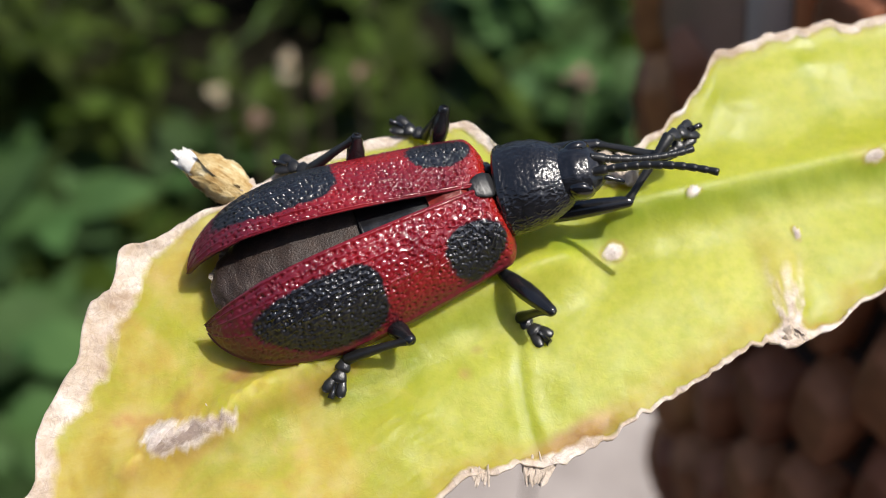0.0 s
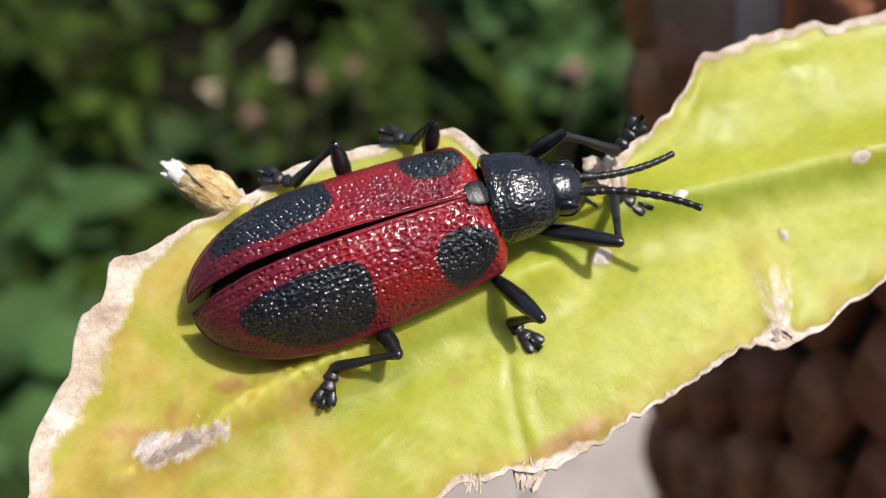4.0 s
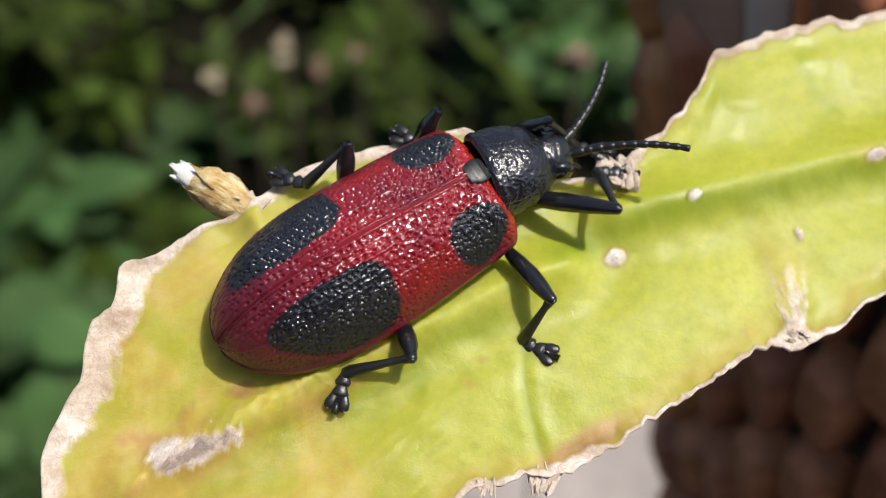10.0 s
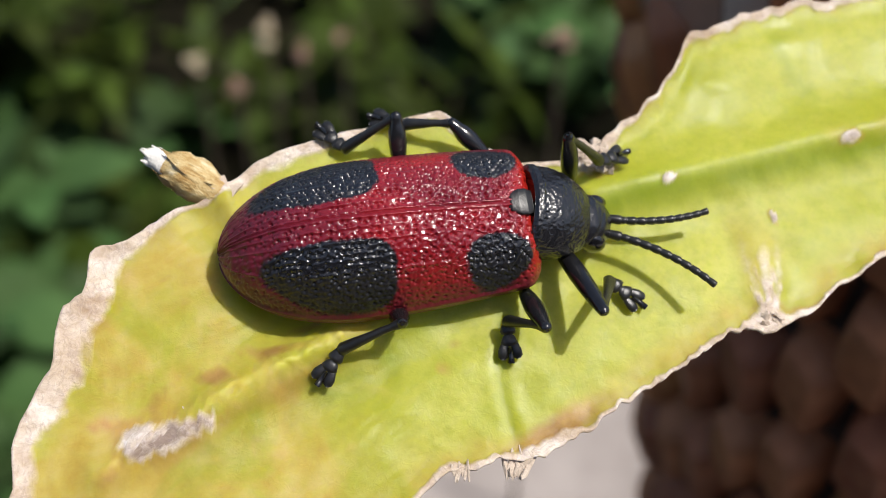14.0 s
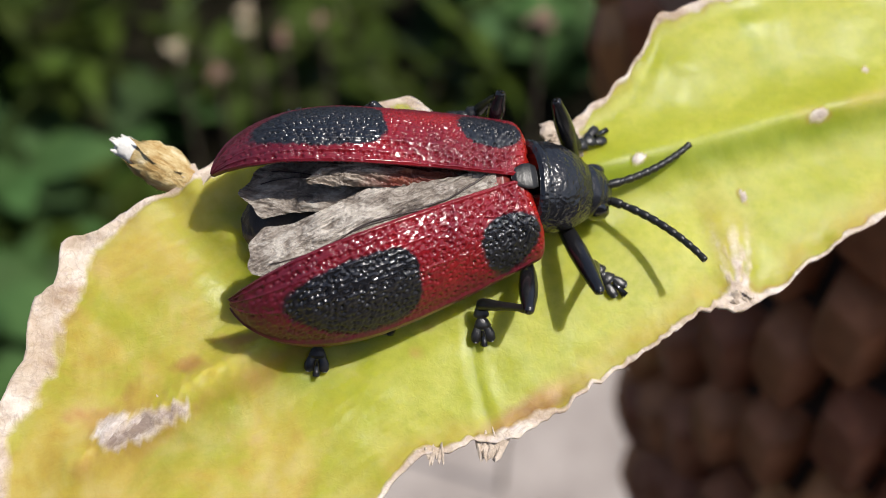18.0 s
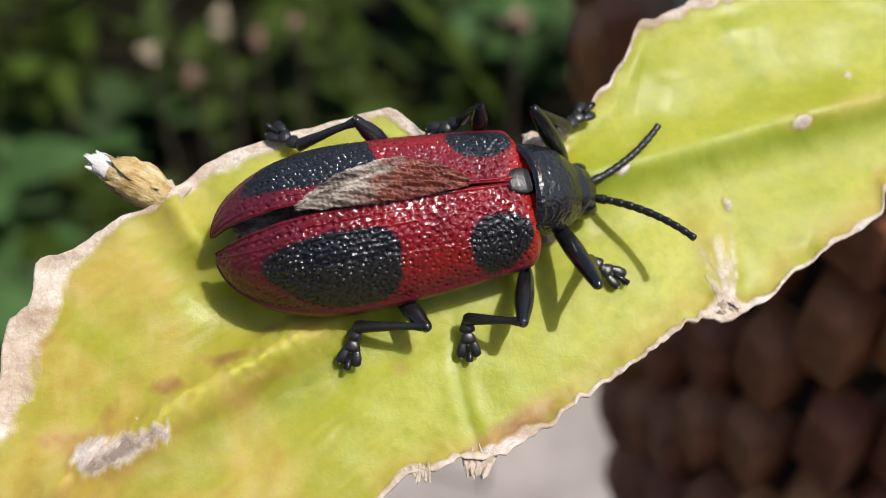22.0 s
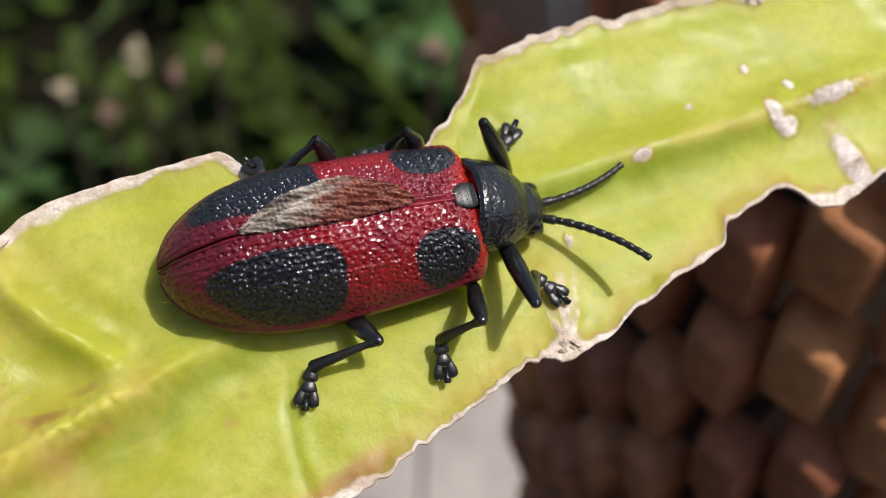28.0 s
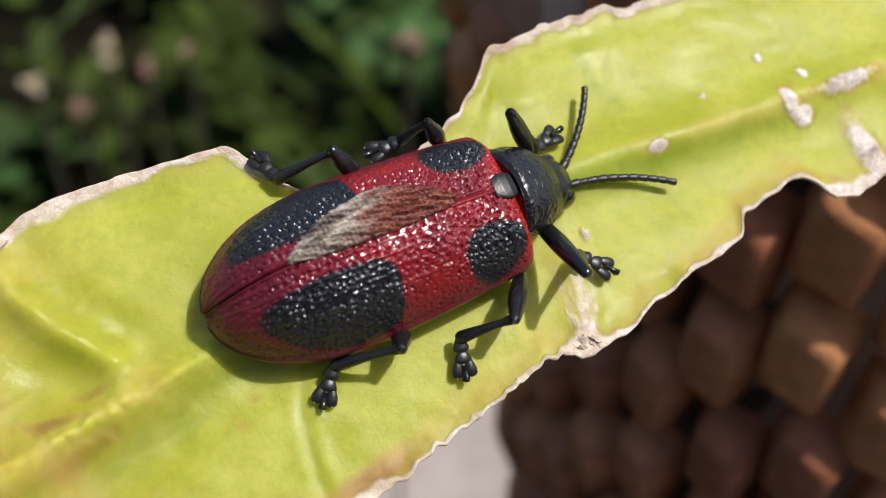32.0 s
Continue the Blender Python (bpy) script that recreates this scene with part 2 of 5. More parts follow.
def membrane_material():
    """Silvery crumpled membrane with fine dark pleats along the wing."""
    m, nt, b = material("wing_membrane")
    vec = coords(nt)
    crease = node(nt, "ShaderNodeMapping", (("Vector", vec), ("Scale", (480.0, 1000.0, 900.0))))
    line, big = noise_out(nt, crease.outputs[0], 1.0, 6, 0.65, 1.4), noise_out(nt, vec, 380, 4, 0.6)
    col = ramp(nt, mathn(nt, "ADD", mathn(nt, "MULTIPLY", line, 0.6), mathn(nt, "MULTIPLY", big, 0.4)), ((0.36, (0.06, 0.045, 0.036)), (0.46, (0.24, 0.20, 0.165)), (0.60, (0.56, 0.51, 0.45))))
    nt.links.new(col, b.inputs["Base Color"])
    b.inputs["Roughness"].default_value = 0.33
    bump(nt, line, 1.0, 0.0003, b, bump(nt, big, 0.6, 0.0006, b))
    return m


LEAF_SKIN = leaf_material()
SHELL = elytron_material()
BLACK = plain("black_chitin", (0.006, 0.006, 0.007), (0.014, 0.014, 0.016), 900, 0.20, 0.4, 0.00002, spec=0.7)
ROUGH_BLACK = plain("hairy_black_chitin", (0.006, 0.006, 0.006), (0.022, 0.021, 0.020), 1200, 0.36, 0.8, 0.000025, spec=0.6)
PRONOTUM_BLACK = pronotum_material()
EYE = plain("black_eye", (0.004, 0.004, 0.005), (0.010, 0.010, 0.012), 4000, 0.16, 0.2, 0.00002, coat=0.6)
PAD = plain("tarsal_pad", (0.006, 0.006, 0.006), (0.022, 0.021, 0.020), 1500, 0.30, 0.6, 0.00003, spec=0.6)
MEMBRANE = membrane_material()
FOLDED = fold_material()
VEIN = plain("wing_vein", (0.03, 0.02, 0.018), (0.07, 0.05, 0.045), 900, 0.4)
ABDOMEN = plain("abdomen_skin", (0.014, 0.009, 0.007), (0.06, 0.036, 0.026), 1100, 0.45, 0.8, 0.0001)
FLESH = plain("red_thorax", (0.07, 0.014, 0.012), (0.30, 0.03, 0.02), 900, 0.3)
HUSK = husk_material()
PITH = plain("pale_pith", (0.74, 0.71, 0.64), (0.92, 0.90, 0.86), 900, 0.8, 0.6, 0.0002)
CORK = plain("dry_cork", (0.38, 0.29, 0.215), (0.74, 0.63, 0.52), 900, 0.9, 0.6, 0.0001)
WEAVE = plain("brown_woven_strand", (0.31, 0.115, 0.047), (0.62, 0.26, 0.115), 260, 0.5, 0.5, 0.0006, spec=0.3, per_object=0.35)
WEAVE_REST = plain("brown_woven_strand_far", (0.31, 0.115, 0.047), (0.62, 0.26, 0.115), 260, 0.5, 0.5, 0.0006, spec=0.3, island=0.35)
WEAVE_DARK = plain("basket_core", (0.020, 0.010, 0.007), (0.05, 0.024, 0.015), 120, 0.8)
RIM = plain("brown_board", (0.46, 0.28, 0.20), (0.64, 0.42, 0.32), 60, 0.6, 0.3, 0.001)
BEIGE = plain("beige_board", (0.56, 0.43, 0.36), (0.72, 0.58, 0.50), 30, 0.7)
ORANGE = plain("orange_board", (0.50, 0.12, 0.04), (0.70, 0.24, 0.09), 40, 0.7)
PAVING = plain("grey_paving", (0.22, 0.185, 0.165), (0.44, 0.385, 0.35), 22, 0.85, 0.5, 0.002)
# for the added wall that holds back low sky light
WALL = plain("sky_block_render", (0.16, 0.13, 0.10), (0.27, 0.22, 0.18), 6, 0.9, 0.5, 0.003)
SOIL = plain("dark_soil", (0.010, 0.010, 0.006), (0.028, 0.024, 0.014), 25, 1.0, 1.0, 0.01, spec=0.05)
FOLIAGE = plain("shrub_leaf", (0.015, 0.027, 0.004), (0.054, 0.078, 0.010), 40, 0.6, 0.3, 0.001, spec=0.1, island=0.45)
BROAD = plain("broad_leaf", (0.026, 0.058, 0.016), (0.066, 0.120, 0.036), 30, 0.6, 0.3, 0.001, spec=0.12, per_object=0.4)
GRASS = plain("grass_blade", (0.040, 0.070, 0.010), (0.095, 0.135, 0.020), 30, 0.5, 0.2, 0.001, island=0.5)
STEM = plain("shrub_stem", (0.03, 0.022, 0.012), (0.08, 0.06, 0.035), 60, 0.8)
STRAW = plain("dry_straw", (0.42, 0.35, 0.22), (0.66, 0.57, 0.40), 50, 0.8, island=0.3)
PETAL = plain("faded_petal", (0.28, 0.17, 0.12), (0.46, 0.29, 0.22), 60, 0.7, island=0.3)


# ---- helpers of this scene ----
def mesh_of(name, verts, faces, mat, smooth=True, **values):
    me = bpy.data.meshes.new(name)
    me.from_pydata([tuple(v) for v in verts], [], [tuple(f) for f in faces])
    me.materials.append(mat)
    if smooth:
        me.polygons.foreach_set("use_smooth", [True] * len(me.polygons))
    for key, data in values.items():
        me.attributes.new(key, "FLOAT", "POINT").data.foreach_set("value", np.asarray(data, dtype=np.float32))
    me.update()
    return me


def grid_faces(nu, nv, close=False, base=0, flip=False):
    out = []
    for i in range(nu - 1):
        for j in range(nv - (0 if close else 1)):
            k = (j + 1) % nv
            f = (base + i * nv + j, base + (i + 1) * nv + j, base + (i + 1) * nv + k, base + i * nv + k)
            out.append(f[::-1] if flip else f)
    return out


def part(name, me, parent, label="", m=None):
    ob = new(name, me)
    ob.parent = parent
    if m is not None:
        ob.matrix_basis = m
    if label:
        tagged(ob, label)
    return ob


def thing(name, label, category, m, group="", kind="", data=None):
    ob = new(name, data)
    ob.matrix_basis = m
    return tagged(ob, label, category, group, kind)


def lathe(points, n=20, squash=1.0, wave=0.0, seed=0):
    """Verts and faces of a body of rings along x: points of (x, radius, z offset)."""
    rng = random.Random(seed)
    v = []
    for x, r, dz in points:
        for j in range(n):
            a = 2 * math.pi * j / n
            q = r * (1 + wave * rng.uniform(-1, 1))
            v.append((x * MM, q * math.cos(a) * MM, (q * math.sin(a) * squash + dz) * MM))
    f = grid_faces(len(points), n, close=True, flip=True)
    f.append(tuple(range(n)))
    f.append(tuple(range((len(points) - 1) * n, len(points) * n))[::-1])
    return v, f


def joined(pieces):
    vs, fs = [], []
    for v, f in pieces:
        k = len(vs)
        vs += list(v)
        fs += [tuple(i + k for i in q) for q in f]
    return vs, fs


def moved(piece, m):
    v, f = piece
    return [tuple(m @ Vector(p)) for p in v], f


def smoothstep(a, b, x):
    t = np.clip((x - a) / (b - a), 0, 1)
    return t * t * (3 - 2 * t)


def near_line(x, y, pts):
    """Distance in mm of points to a broken line."""
    d = np.full(np.shape(x), 1e9)
    for (ax, ay), (bx, by) in zip(pts, pts[1:]):
        lx, ly = bx - ax, by - ay
        s = np.clip(((x - ax) * lx + (y - ay) * ly) / (lx * lx + ly * ly), 0, 1)
        d = np.minimum(d, np.hypot(x - ax - s * lx, y - ay - s * ly))
    return d


def leaf_z(x, y):
    """Height of the leaf's even surface, in mm of its own frame."""
    return 0.6 - 0.06 * x + 0.05 * y


def fractal(x, y, size, seed):
    """Smooth noise from sums of waves."""
    rng = np.random.RandomState(seed)
    out = np.zeros(np.shape(x))
    for k in range(14):
        a, w, p = rng.uniform(0, 6.283), rng.uniform(0.6, 2.2) * 6.283 / size, rng.uniform(0, 6.283)
        out = out + np.sin((x * math.cos(a) + y * math.sin(a)) * w + p)
    return out / 14


# ---- the place: ground, paving, planter, plants ----
def ground_sheet():
    n = 60
    xs = np.concatenate([-np.geomspace(400, 0.4, 22), np.linspace(-0.35, 1.0, 16), np.geomspace(1.1, 400, 22)])
    ys = np.concatenate([-np.geomspace(400, 0.4, 22), np.linspace(-0.3, 1.6, 16), np.geomspace(1.7, 400, 22)])
    v = [(x, y, -0.012 + 0.008 * noise.noise((x * 9, y * 9, 0))) for x in xs for y in ys]
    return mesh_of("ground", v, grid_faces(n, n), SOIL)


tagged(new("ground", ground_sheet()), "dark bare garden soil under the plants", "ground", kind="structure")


def paving():
    slab = tagged(new("pavement"), "pale grey paving slabs beside the planter", "pavement", kind="structure")
    bm = bmesh.new()
    bmesh.ops.create_cube(bm, size=1.0)
    bmesh.ops.scale(bm, vec=(0.296, 0.296, 0.03), verts=bm.verts)
    bmesh.ops.bevel(bm, geom=bm.edges[:], offset=0.004, segments=2, affect="EDGES")
    me = bpy.data.meshes.new("paving_slab")
    bm.to_mesh(me)
    bm.free()
    me.materials.append(PAVING)
    for i in range(5):
        for j in range(5):
            part("paving_slab", me, slab, m=pose(0.07 + 0.3 * i, -0.90 + 0.3 * j, 0.0, 0, 0, 0.4 * (i - j)))


paving()


def sky_block_wall():
    """A plain rendered wall on the far side of the paving, behind the viewer: unseen, added to cut the frontal sky
    light.
    """
    wall = tagged(new("sky_blocker_south"), "plain rendered wall, unseen, added behind the paving to block sky light", "wall", kind="structure")
    nx, nz = 60, 24
    for y, way in ((-1.35, False), (-1.53, True)):
        v = [(-2.6 + 5.6 * i / (nx - 1), y + 0.004 * noise.noise((i * 0.9, j * 0.9, y)), -0.02 + 1.5 * j / (nz - 1)) for i in range(nx) for j in range(nz)]
        part("wall_face", mesh_of("wall_face", v, grid_faces(nx, nz, flip=way), WALL), wall)
    bm = bmesh.new()
    bmesh.ops.create_cube(bm, size=1.0)
    bmesh.ops.scale(bm, vec=(5.7, 0.26, 0.06), verts=bm.verts)
    bmesh.ops.bevel(bm, geom=bm.edges[:], offset=0.01, segments=2, affect="EDGES")
    me = bpy.data.meshes.new("coping")
    bm.to_mesh(me)
    bm.free()
    me.materials.append(WALL)
    part("coping", me, wall, m=pose(0.2, -1.44, 1.505))


sky_block_wall()

POT_X, POT_Y = 0.1127, 0.0840


POT_TOP = 0.612


def pot_radius(z):
    return 0.0741 + 0.139 * (z - 0.538) if z > 0.3 else 0.0410 + 0.004 * (0.3 - z) / 0.3


def pot_shift(z):
    """The planter leans away from the paving: how far its middle is set back at that height."""
    return 0.30 * (z - 0.56)


def strand(w, h, d, seed):
    """One bulging strand of the weave: w wide, h high, d proud, at the origin facing -y."""
    rng = random.Random(seed)
    n, v = 9, []
    for i in range(n):
        a = -1 + 2 * i / (n - 1)
        for j in range(n):
            b = -1 + 2 * j / (n - 1)
            # a squared pillow, proud at its upper right corner
            e = (abs(a) ** 10 + abs(b) ** 10) ** 0.1
            bulge = d * (1 - min(1.0, e) ** 6) ** 0.5 * (0.72 + 0.14 * b + 0.12 * a)
            v.append((a * w / 2 * (1 - 0.04 * abs(b) ** 3) + 0.02 * w * b, -bulge + rng.uniform(-1, 1) * d * 0.02, b * h / 2 * (1 - 0.04 * abs(a) ** 3) - 0.04 * h * a))
    return v, grid_faces(n, n)


def planter():
    pot = thing("woven_planter", "tall flared planter woven of thick brown strands, leaning back", "planter", pose(POT_X, POT_Y, 0))
    heights = [0.0, 0.1, 0.2, 0.3, 0.4, 0.5, POT_TOP]
    n = 72
    v = [(pot_radius(z) * math.cos(6.28319 * j / n), pot_radius(z) * math.sin(6.28319 * j / n) + pot_shift(z), z) for z in heights for j in range(n)]
    inner = [(0.9 * pot_radius(z) * math.cos(6.28319 * j / n), 0.9 * pot_radius(z) * math.sin(6.28319 * j / n) + pot_shift(z), z) for z in (POT_TOP, 0.56) for j in range(n)]
    f = grid_faces(len(heights) + 2, n, close=True)
    f.append(tuple(range(len(v) + n, len(v) + 2 * n))[::-1])
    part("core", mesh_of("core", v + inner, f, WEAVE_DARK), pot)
    # the collar of upright boards above the weave
    a, k = -188.0, 0
    rng = random.Random(2)
    mats = [RIM, BEIGE, ORANGE, RIM, RIM, BEIGE]
    widths = [28.5, 5.6, 3.2]
    while a < 168:
        w = widths[k] if k < 3 else rng.uniform(8, 16)
        vs = []
        m = max(4, int(w / 2))
        foot = 0.5640 if a < -152 else 0.5990
        for q in range(m + 1):
            ang = math.radians(a + w * q / m)
            edge = 0.002 * (1 - abs(2 * q / m - 1) ** 6)
            for z, out in ((foot, 0.000), (foot + 0.0005, edge), (POT_TOP - 0.001, edge), (POT_TOP, 0.0005)):
                r = pot_radius(z) + 0.0012 + out
                vs.append((r * math.cos(ang), r * math.sin(ang) + pot_shift(z), z))
        part("board", mesh_of("board", vs, grid_faces(m + 1, 4), mats[k] if k < 3 else mats[rng.randrange(6)]), pot)
        a += w + 0.9
        k += 1
    # columns of strands, every second one half a step lower
    cols, step = 46, 0.0168
    shapes = [mesh_of("strand", *strand(0.0107, 0.0157, 0.0095, s), WEAVE) for s in range(6)]
    rng = random.Random(5)
    rest = []
    lean = math.degrees(math.atan(0.139))
    for c in range(cols):
        b = 360 * c / cols
        row = 0
        z = 0.012 + (0.36 * step if c % 2 else 0)
        top = 0.5910 if 298 < b < 359 else 0.5700
        while z < top:
            a = b + (0.7 if row % 2 else -0.7)
            r = pot_radius(z) - 0.0006
            k = r / 0.079
            m4 = pose(0, pot_shift(z), 0, 0, 0, a) @ pose(0, -r, z, (lean if z > 0.3 else 0) - 16.7 * math.cos(radians(a)), 0, 0) @ Matrix.Diagonal((k, 1, 1, 1)) @ pose(0, 0, 0, 0, rng.uniform(-3, 3), 0)
            if (b > 285 or b < 20) and z > 0.34:
                part("strand", shapes[rng.randrange(6)], pot, m=m4)
            else:
                rest.append(moved(strand(0.0107, 0.0157, 0.0095, row), m4))
            z += step
            row += 1
    tagged(part("weave", mesh_of("weave", *joined(rest), WEAVE_REST), pot), "brown strands round the rest of the planter", kind="stuff")


planter()


def blade(length, width, bend, seed, n=6):
    """A leaf blade along +x, in metres, folded a little along its middle."""
    rng = random.Random(seed)
    v = []
    for i in range(n):
        s = i / (n - 1)
        w = width / 2 * (math.sin(math.pi * min(1, s * 0.92 + 0.05)) ** 0.75) * (1 + 0.08 * rng.uniform(-1, 1))
        z = -bend * s * s * length
        for k, side in enumerate((-1, 0, 1)):
            v.append((s * length, side * w, z + (0.12 * w if side else 0)))
    return v, grid_faces(n, 3)


def shrub(x, y, height, spread, count, leaf_len, seed, mat, label, broad=False, thin=0.45):
    """Stems that branch out of the soil and carry many small leaves."""
    rng = random.Random(seed)
    root = thing("shrub", label, "shrub", pose(x, y, -0.012), group="plants in the border")
    leaves = []
    for s in range(max(3, count // 22)):
        a, out = rng.uniform(0, 6.283), rng.uniform(0.2, 1.0) * spread
        top = Vector((out * math.cos(a), out * math.sin(a), height * rng.uniform(0.65, 1.0)))
        pts = [Vector((0, 0, 0)), Vector((top.x * 0.3, top.y * 0.3, top.z * 0.55)), top]
        ring = []
        for i, p in enumerate(pts):
            r = 0.0035 * (1 - 0.3 * i)
            ring += [(p.x + r * math.cos(k * 1.257), p.y + r * math.sin(k * 1.257), p.z) for k in range(5)]
        part("stem", mesh_of("stem", ring, grid_faces(3, 5, close=True), STEM), root)
        for k in range(22):
            t = rng.uniform(0.25, 1.0)
            p = pts[1].lerp(pts[2], (t - 0.5) * 2) if t > 0.5 else pts[0].lerp(pts[1], t * 2)
            q = rng.uniform(0.7, 1.25) * leaf_len
            m = Matrix.Translation(p) @ pose(0, 0, 0, rng.uniform(-35, 35), rng.uniform(-60, 25), math.degrees(a) + rng.uniform(-120, 120))
            leaves.append(moved(blade(q, q * thin, rng.uniform(0.1, 0.6), rng.randrange(999)), m))
    if broad:
        for pc in leaves:
            part("leaf", mesh_of("leaf", *pc, mat), root)
    else:
        tagged(part("foliage", mesh_of("foliage", *joined(leaves), mat), root), kind="stuff")
    return root


rs = random.Random(11)
for i in range(58):
    gx, gy = rs.uniform(-0.95, 0.34), rs.uniform(0.45, 1.75)
    if gx > -0.05 and gy < 0.62:
        continue
    shrub(gx, gy, rs.uniform(0.08, 0.26), rs.uniform(0.08, 0.17), rs.choice((88, 110, 132)), rs.uniform(0.028, 0.055), i, FOLIAGE, "low dark green shrub with small leaves in the border")
for i, (gx, gy, h) in enumerate(((-0.36, 0.50, 0.14), (-0.30, 0.62, 0.10), (0.05, 0.90, 0.16), (-0.50, 0.55, 0.12), (0.17, 0.80, 0.13), (0.22, 0.95, 0.12), (-0.28, 0.30, 0.10), (-0.36, 0.36, 0.13), (-0.44, 0.42, 0.10), (-0.30, 0.42, 0.08), (-0.29, 0.47, 0.13), (-0.25, 0.40, 0.10), (-0.34, 0.50, 0.15))):
    shrub(gx, gy, h, 0.11, 66, 0.056, 60 + i, BROAD, "leafy plant with broad blue-green leaves in the border", broad=True, thin=0.75)


def tuft(x, y, height, count, seed, mat, label, name):
    rng = random.Random(seed)
    out = []
    for k in range(count):
        a = rng.uniform(0, 360)
        q = rng.uniform(0.6, 1.1) * height
        m = pose(rng.uniform(-0.03, 0.03), rng.uniform(-0.03, 0.03), 0, 0, 0, a) @ pose(0, 0, 0, 0, -rng.uniform(50, 82), 0)
        out.append(moved(blade(q, 0.007, rng.uniform(0.1, 0.5), rng.randrange(99)), m))
    thing(name, label, "grass", pose(x, y, -0.012), group="grass tufts", kind="stuff", data=mesh_of(name, *joined(out), mat))


for i in range(16):
    tuft(rs.uniform(-0.75, -0.1), rs.uniform(0.55, 1.5), rs.uniform(0.16, 0.3), 24, 200 + i, GRASS, "tuft of fresh green grass in the border", "grass_tuft")


def dry_head(x, y, z, size, seed, mat, label):
    """A dry flower head on a straw."""
    rng = random.Random(seed)
    root = thing("dry_flower", label, "flower", pose(x, y, -0.012), group="dry flowers")
    r = 0.0016
    v = [(r * math.cos(k * 1.257), r * math.sin(k * 1.257), h) for h in (0, z + 0.012) for k in range(5)]
    part("stalk", mesh_of("stalk", v, grid_faces(2, 5, close=True), STEM), root)
    out = []
    for k in range(14):
        m = pose(0, 0, z + 0.012, 0, 0, rng.uniform(0, 360)) @ pose(0, 0, 0, 0, -rng.uniform(-10, 80), 0)
        out.append(moved(blade(size * rng.uniform(0.7, 1.1), size * 0.5, 0.3, k), m))
    part("flower_head", mesh_of("flower_head", *joined(out), mat), root)


dry_head(-0.081, 0.403, 0.336, 0.010, 0, STRAW, "pale dry flower head on a thin stalk")
dry_head(-0.066, 0.412, 0.321, 0.006, 1, PETAL, "faded pinkish flower head on a thin stalk")
dry_head(-0.048, 0.447, 0.305, 0.006, 2, PETAL, "faded pinkish flower head on a thin stalk")
dry_head(-0.120, 0.401, 0.320, 0.007, 3, STRAW, "pale dry flower head on a thin stalk")
dry_head(0.056, 0.322, 0.392, 0.007, 4, PETAL, "faded pinkish flower head on a thin stalk")
dry_head(-0.095, 0.374, 0.325, 0.006, 5, PETAL, "faded pinkish flower head on a thin stalk")


# ---- the leaf ----
TOP_EDGE = ((-30, -36), (-27, -24), (-26.4, -18), (-25.5, -11.5), (-23.8, -8.4), (-23.5, -6.5), (-22.4, -2.5), (-19, -0.9), (-15.3, 1.5), (-10.8, 5.1), (-6.1, 6.7), (-1.2, 8.0), (1.0, 8.8),
            (3.3, 6.8), (4.9, 5.6), (7.3, 4.7), (10.8, 5.2), (13.2, 7.2), (16.8, 10.3), (19.1, 13.8), (19.6, 15.5), (22.9, 16.6), (24, 17.4), (27, 18.2), (31.2, 19.1),
            (35.7, 20.2), (40.4, 21.3), (42.1, 20.3), (43.8, 21.8), (50, 23.2), (56, 24.2))
LOW_EDGE = ((-14, -36), (-8, -27), (-4, -22.5), (0.2, -18), (1.6, -16.8), (3.5, -16.6), (5.5, -16), (7.9, -15.7), (9.9, -14.6), (12, -13.1), (14.6, -11.3), (17, -10.1), (19.9, -8.0), (21.8, -7.0),
            (23.7, -7.5), (25, -6.9), (26.5, -5.9), (28.2, -4.6), (32.4, -1.8), (36.4, 0.4), (37.1, 2.3), (39.1, 3.5), (40.9, 4.6), (42.2, 4.7), (43.7, 3.1), (46, 3.3),
            (48, 4.3), (50, 5.4), (53, 6.8), (57, 9))
PAIRS = ((0, 0), (6, 4), (12, 8), (15, 10), (20, 14), (24, 19), (28, 27), (30, 29))     # the two margins, point by point
RIDGES = (((-20, -17), (-12.5, -12.2), (-5.9, -8.3), (1.5, -4.3), (8, -1.5)), ((-13.5, 1.5), (-12.2, -0.8), (-9.4, -3.5), (-6.3, -5.4)), ((12, 2.5), (25.3, 6.2), (38.8, 9.9), (52, 13.9)))
FOLD = ((22.6, 2.5), (23.2, 0.5), (23.9, -3), (23.9, -7))
GROOVE = ((5.1, -5.7), (4.9, -9.2), (5.2, -11.9), (6.2, -15.5))
PALE_LINES = (((22.2, 0.6), (22.6, -2.0), (23.0, -4.8)), ((23.9, -1.0), (23.7, -5.0)), ((24.9, 0.2), (24.8, -2.5), (24.3, -5.5)))
SCARS = ((-18.0, -15.1, 1.3, 1.15), (-16.2, -14.7, 1.4, 0.9), (-14.3, -13.9, 1.2, 0.45), (31.1, 7.3, 0.75, 0.4), (35.5, 11.4, 0.25, 0.25), (40.6, 14.6, 0.3, 0.4), (43.7, 13.1, 0.3, 0.55), (42.0, 10.3, 0.6, 1.3), (42.9, 9.5, 0.9, 0.7),
         (46.8, 12.0, 2.4, 0.6), (47.6, 6.6, 1.0, 2.6), (17.3, 3.7, 0.55, 0.35), (11.6, -0.7, 0.7, 0.6), (12.2, 5.4, 1.3, 1.1), (24.9, 1.3, 0.2, 0.5))


def along(pts, i, j, n):
    q = np.array(pts[i:j + 1], dtype=float)
    d = np.concatenate([[0], np.cumsum(np.hypot(*np.diff(q, axis=0).T))])
    s = np.linspace(0, d[-1], n)
    return np.stack([np.interp(s, d, q[:, 0]), np.interp(s, d, q[:, 1])], 1)


